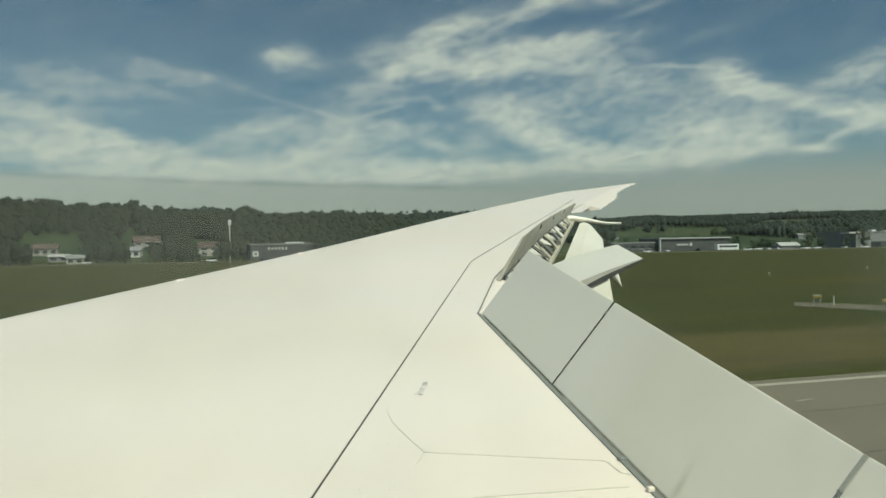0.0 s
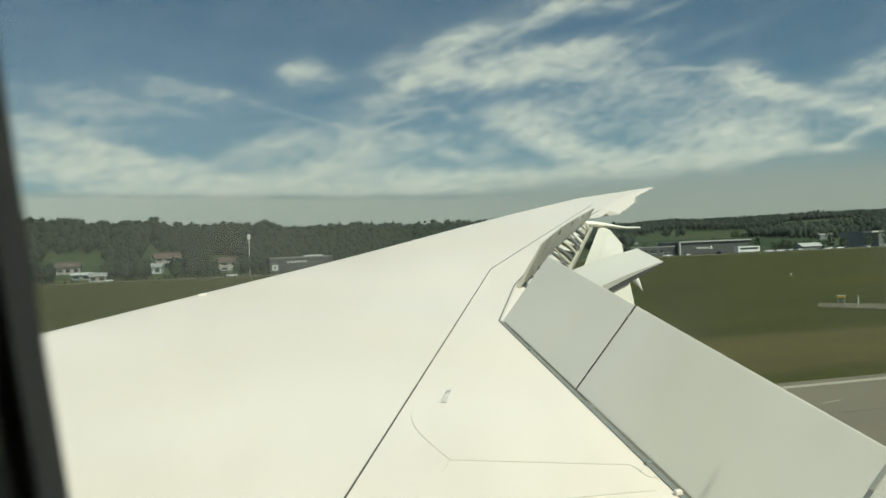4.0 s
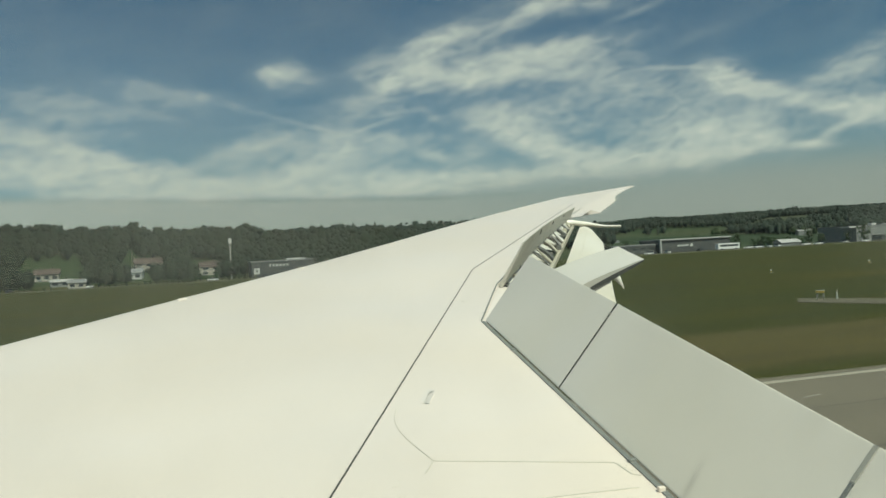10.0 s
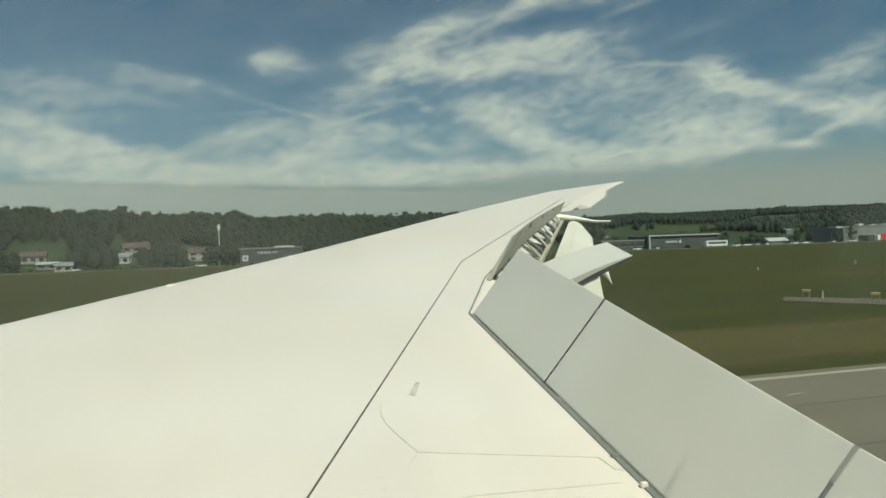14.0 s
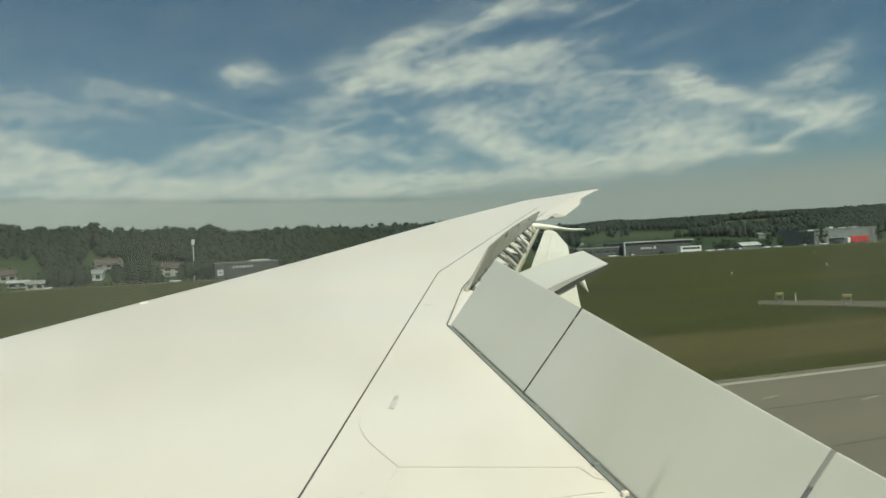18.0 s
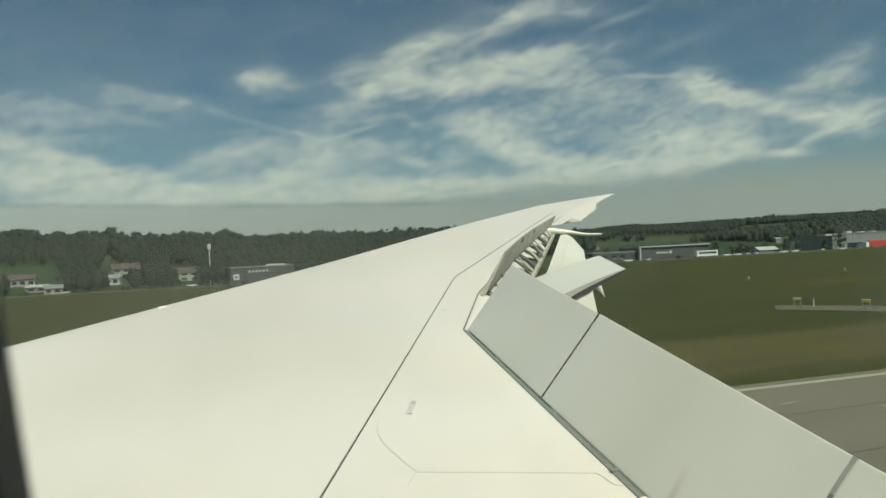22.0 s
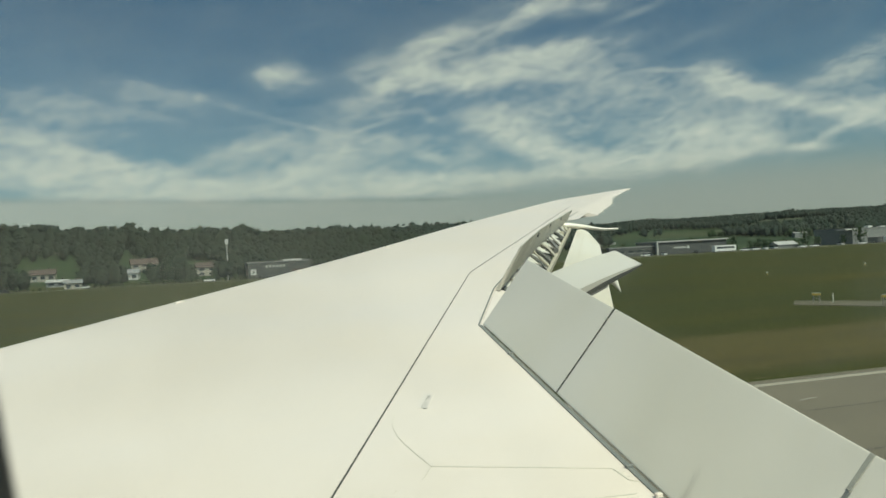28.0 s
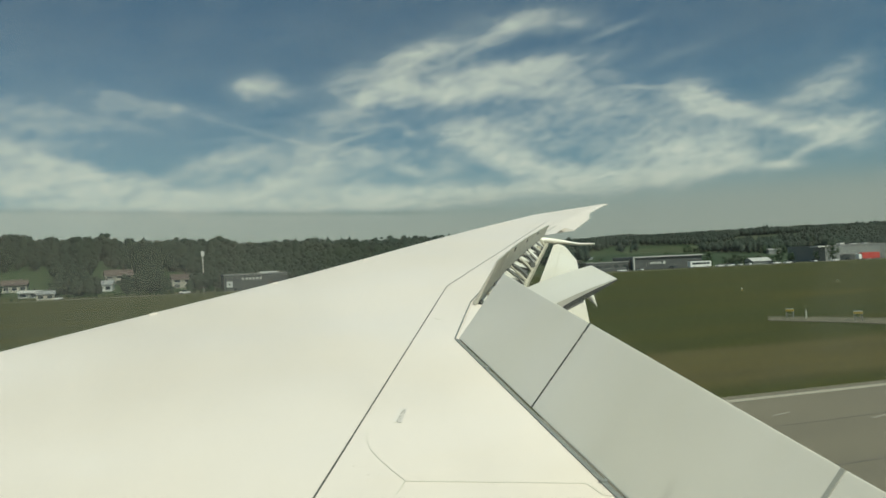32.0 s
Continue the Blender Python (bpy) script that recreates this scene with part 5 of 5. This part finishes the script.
LIST = (
    # x, y, wide, deep, eaves, turn, walls, roof, label, gable, windows
    (300, 368, 11, 8, 2.0, -6, GREYCLAD, PALECLAD, "low pavilion with a pale tent roof", 1.8, (0, 0)),
    (212, 376, 24, 14, 4.6, -1, DARKCLAD, GREYROOF, "long low dark workshop beside the hall", 0.0, (5, 1)),
    (196, 386, 11, 9, 4.6, 5, CREAM, TILE, "cream house with a reddish-brown roof", 3.4, (3, 2)),
    (340, 640, 14, 6, 2.0, 2, PALECLAD, GREYROOF, "long pale glasshouse on the slope", 0.6, (0, 0)),
    (470, 560, 12, 4, 4.0, -3, GREYCLAD, GREYROOF, "grey barn on the slope", 1.0, (0, 0)),
    (-47, 366, 6.5, 6, 2.6, 4, CREAM, GREYROOF, "small pale house at the wood's edge", 1.4, (2, 1)),
    (-22, 420, 12, 8, 4.0, 8, CREAM, TILE, "cream house up among the trees", 2.6, (3, 2)),
    (-29, 398, 10, 7, 3.4, -6, WHITE, GREYROOF, "low white house in a gap of the wood", 1.8, (3, 1)),
    (-64, 404, 10, 7, 3.6, 4, CREAM, TILE, "cream house with a brown roof in a gap of the wood", 2.2, (3, 1)),
    (-56, 386, 8, 6, 2.6, -3, GREYCLAD, PALECLAD, "low shed with a pale roof before the wood", 1.0, (2, 1)),
    (6, 402, 9, 7, 4.2, 5, CREAM, TILE, "small cream house among the trees", 2.4, (2, 2)),
    (75, 372, 13, 9, 3.2, 2, WHITE, GREYROOF, "low pale workshop at the wood's edge", 1.0, (4, 1)),
)
for x, y, w_, d, h, turn, wl, rf, lab, gb, wn in LIST:
    building("house" if w_ < 20 else "farm_building", x, y, w_, d, h, turn, wl, rf, lab, "house" if w_ < 20 else "building", gb, wn, group="buildings along the road")


# ---- vehicles on the road ----
def vehicle(name, x, y, turn, long, wide, tall, paint, label, category, cab=0.0, z=0.03):
    v = thing(name, x, y, z, turn, label, category, "vehicles on the road")
    M = v.matrix_world.copy()

    def put(nm, bm, mat, parent=v, lab=""):
        bm.transform(M)
        return part(nm, bm, mat, parent, lab)
    bm = bmesh.new()
    if tall < 2.0:
        box(bm, -long / 2, -wide / 2, 0.3, long / 2, wide / 2, tall * 0.6, 0.12)
        body = put("body", bm, paint)
        bm = bmesh.new()
        box(bm, -long * 0.3, -wide * 0.44, tall * 0.58, long * 0.26, wide * 0.44, tall, 0.2)
        put("greenhouse", bm, GLAZE)
    else:
        box(bm, -long / 2 + cab, -wide / 2, 0.55, long / 2, wide / 2, tall, 0.1)
        body = put("body", bm, paint)
        if cab:
            bm = bmesh.new()
            box(bm, -long / 2, -wide / 2, 0.5, -long / 2 + cab - 0.25, wide / 2, tall * 0.85, 0.15)
            put("cab", bm, CARWHITE)
        else:
            for k in range(5):
                for sd_ in (-1, 1):
                    bm = bmesh.new()
                    box(bm, -long * 0.42 + k * long * 0.17, sd_ * wide / 2 - 0.04, tall * 0.52, -long * 0.42 + k * long * 0.17 + long * 0.155, sd_ * wide / 2 + 0.04, tall * 0.83)
                    put("window", bm, GLAZE, body)
    r = 0.33 if tall < 2 else 0.5
    for sx in (-0.32, 0.32):
        for sy in (-1, 1):
            bm = bmesh.new()
            tube(bm, (sx * long, sy * (wide / 2 - 0.25), r), (sx * long, sy * (wide / 2 + 0.01), r), r, n=12)
            put("wheel", bm, TYRE)


vehicle("coach", 246, 347, 180, 12.0, 2.5, 3.3, CARWHITE, "white coach driving on the road", "bus")
vehicle("lorry", 352, 349, 0, 14.0, 2.5, 3.8, CARRED, "red lorry with a white cab", "truck", 2.2)
random.seed(9)
for k, x in enumerate((-96, -70, -41, 6, 27, 52, 71, 92, 118, 150, 236, 247, 259, 272, 281, 300, 345, 360, 204, 211, 218, 265, 269, 277, 293, 309, 322, 330)):
    on_road = k % 3 == 0
    vehicle("car", x, 348.6 if on_road else 355 + (k % 2) * 1.5, random.choice((0, 180)) if on_road else random.uniform(60, 110), 4.3, 1.8, 1.45, CARWHITE if k % 3 != 1 else CARDARK, ("white car driving along the road" if on_road else "white car parked beside the road") if k % 3 != 1 else "dark car parked beside the road", "car", z=0.03 if on_road else 0.0)


sq = thing("roadside_sign", 24, 357, 0, 0, "white square sign with a dark dot on posts", "sign")
for nm, b, mat in (("board", (22.8, 356.9, 1.6, 25.2, 357.05, 4.0), WHITE), ("dot", (23.6, 356.8, 2.4, 24.4, 356.89, 3.2), DARKCLAD), ("post", (23.1, 357.05, -0.1, 23.25, 357.2, 3.8), STEEL), ("post", (24.75, 357.05, -0.1, 24.9, 357.2, 3.8), STEEL)):
    bm = bmesh.new()
    box(bm, *b)
    part(nm, bm, mat, sq)


# ---- things on the field ----
PADDING = surface("worn_asphalt_pad", (0.100, 0.088, 0.054), 0.9, grain=5.0, vary=0.2, blot=0.5, vary_b=0.2)

def sign_board(x, y, turn, label):
    """A low box sign on a frame of thin legs, with a rail under the box."""
    s = thing("taxiway_sign", x, y, 0, turn, label, "sign", "airfield signs")
    M = s.matrix_world.copy()
    rows = [("board", (-0.33, -0.12, 0.60, 0.33, 0.12, 0.78), YELLOW, 0.03), ("rail", (-0.28, -0.03, 0.30, 0.28, 0.03, 0.34), STEEL, 0.0), ("top_edge", (-0.34, -0.13, 0.784, 0.34, 0.13, 0.81), WHITE, 0.01)]
    rows += [("leg", (lx - 0.03, ly - 0.03, -0.05, lx + 0.03, ly + 0.03, 0.60), STEEL, 0.0) for lx in (-0.25, 0.25) for ly in (-0.09, 0.09)]
    for nm, b, mat, bev in rows:
        bm = bmesh.new()
        box(bm, *b, bev)
        bm.transform(M)
        part(nm, bm, mat, s)


def field_light(x, y):
    s = thing("runway_light", x, y, 0, 0, "small white light on a short post in the grass", "light", "lights in the grass")
    bm = bmesh.new()
    tube(bm, (x, y, -0.05), (x, y, 0.28), 0.06, 0.05, 8)
    part("post", bm, YELLOW, s)
    bm = bmesh.new()
    bmesh.ops.create_uvsphere(bm, u_segments=10, v_segments=6, radius=0.13, matrix=Matrix.Translation((x, y, 0.38)))
    part("globe", bm, WHITE, s, "white globe")
    bm = bmesh.new()
    box(bm, x - 0.4, y - 0.4, -0.1, x + 0.4, y + 0.4, 0.02)
    part("foot", bm, SCUFF, s)


for x, y in ((84, 108), (112, 118), (85, 160), (-30, 90), (30, 150), (150, 120), (-60, 190), (190, 205), (10, 250)):
    field_light(x, y)
bm = bmesh.new()
vs = [bm.verts.new(p) for p in ((47.2, 57.6, 0.0), (49.4, 51.2, 0.0), (50.6, 45.0, 0.0), (54.5, 38.5, 0.0), (59.0, 40.5, 0.0), (55.5, 48.5, 0.0), (52.5, 57.0, 0.0), (50.2, 61.2, 0.0))]
ret = bmesh.ops.extrude_face_region(bm, geom=[bm.faces.new(vs)])
for v in ret["geom"]:
    if isinstance(v, bmesh.types.BMVert):
        v.co.z += 0.03
for v in vs:
    v.co.z -= 0.1
tagged(part("sign_pad", bm, PADDING), "worn brown asphalt strip in the grass", "pad", kind="structure")
for x, y in ((50.0, 58.2), (50.8, 51.6), (52.6, 44.6)):
    sign_board(x, y, -48, "yellow taxiway sign on a steel frame")
post = thing("marker_post", 50.9, 57.3, 0, 0, "short white marker post beside the taxiway signs", "post")
bm = bmesh.new()
tube(bm, (50.9, 57.3, -0.05), (50.9, 57.3, 0.66), 0.05, 0.045, 10)
part("post", bm, WHITE, post)
bm = bmesh.new()
tube(bm, (50.9, 57.3, 0.66), (50.9, 57.3, 0.76), 0.07, 0.06, 10)
part("cap", bm, SCUFF, post, "grey cap")
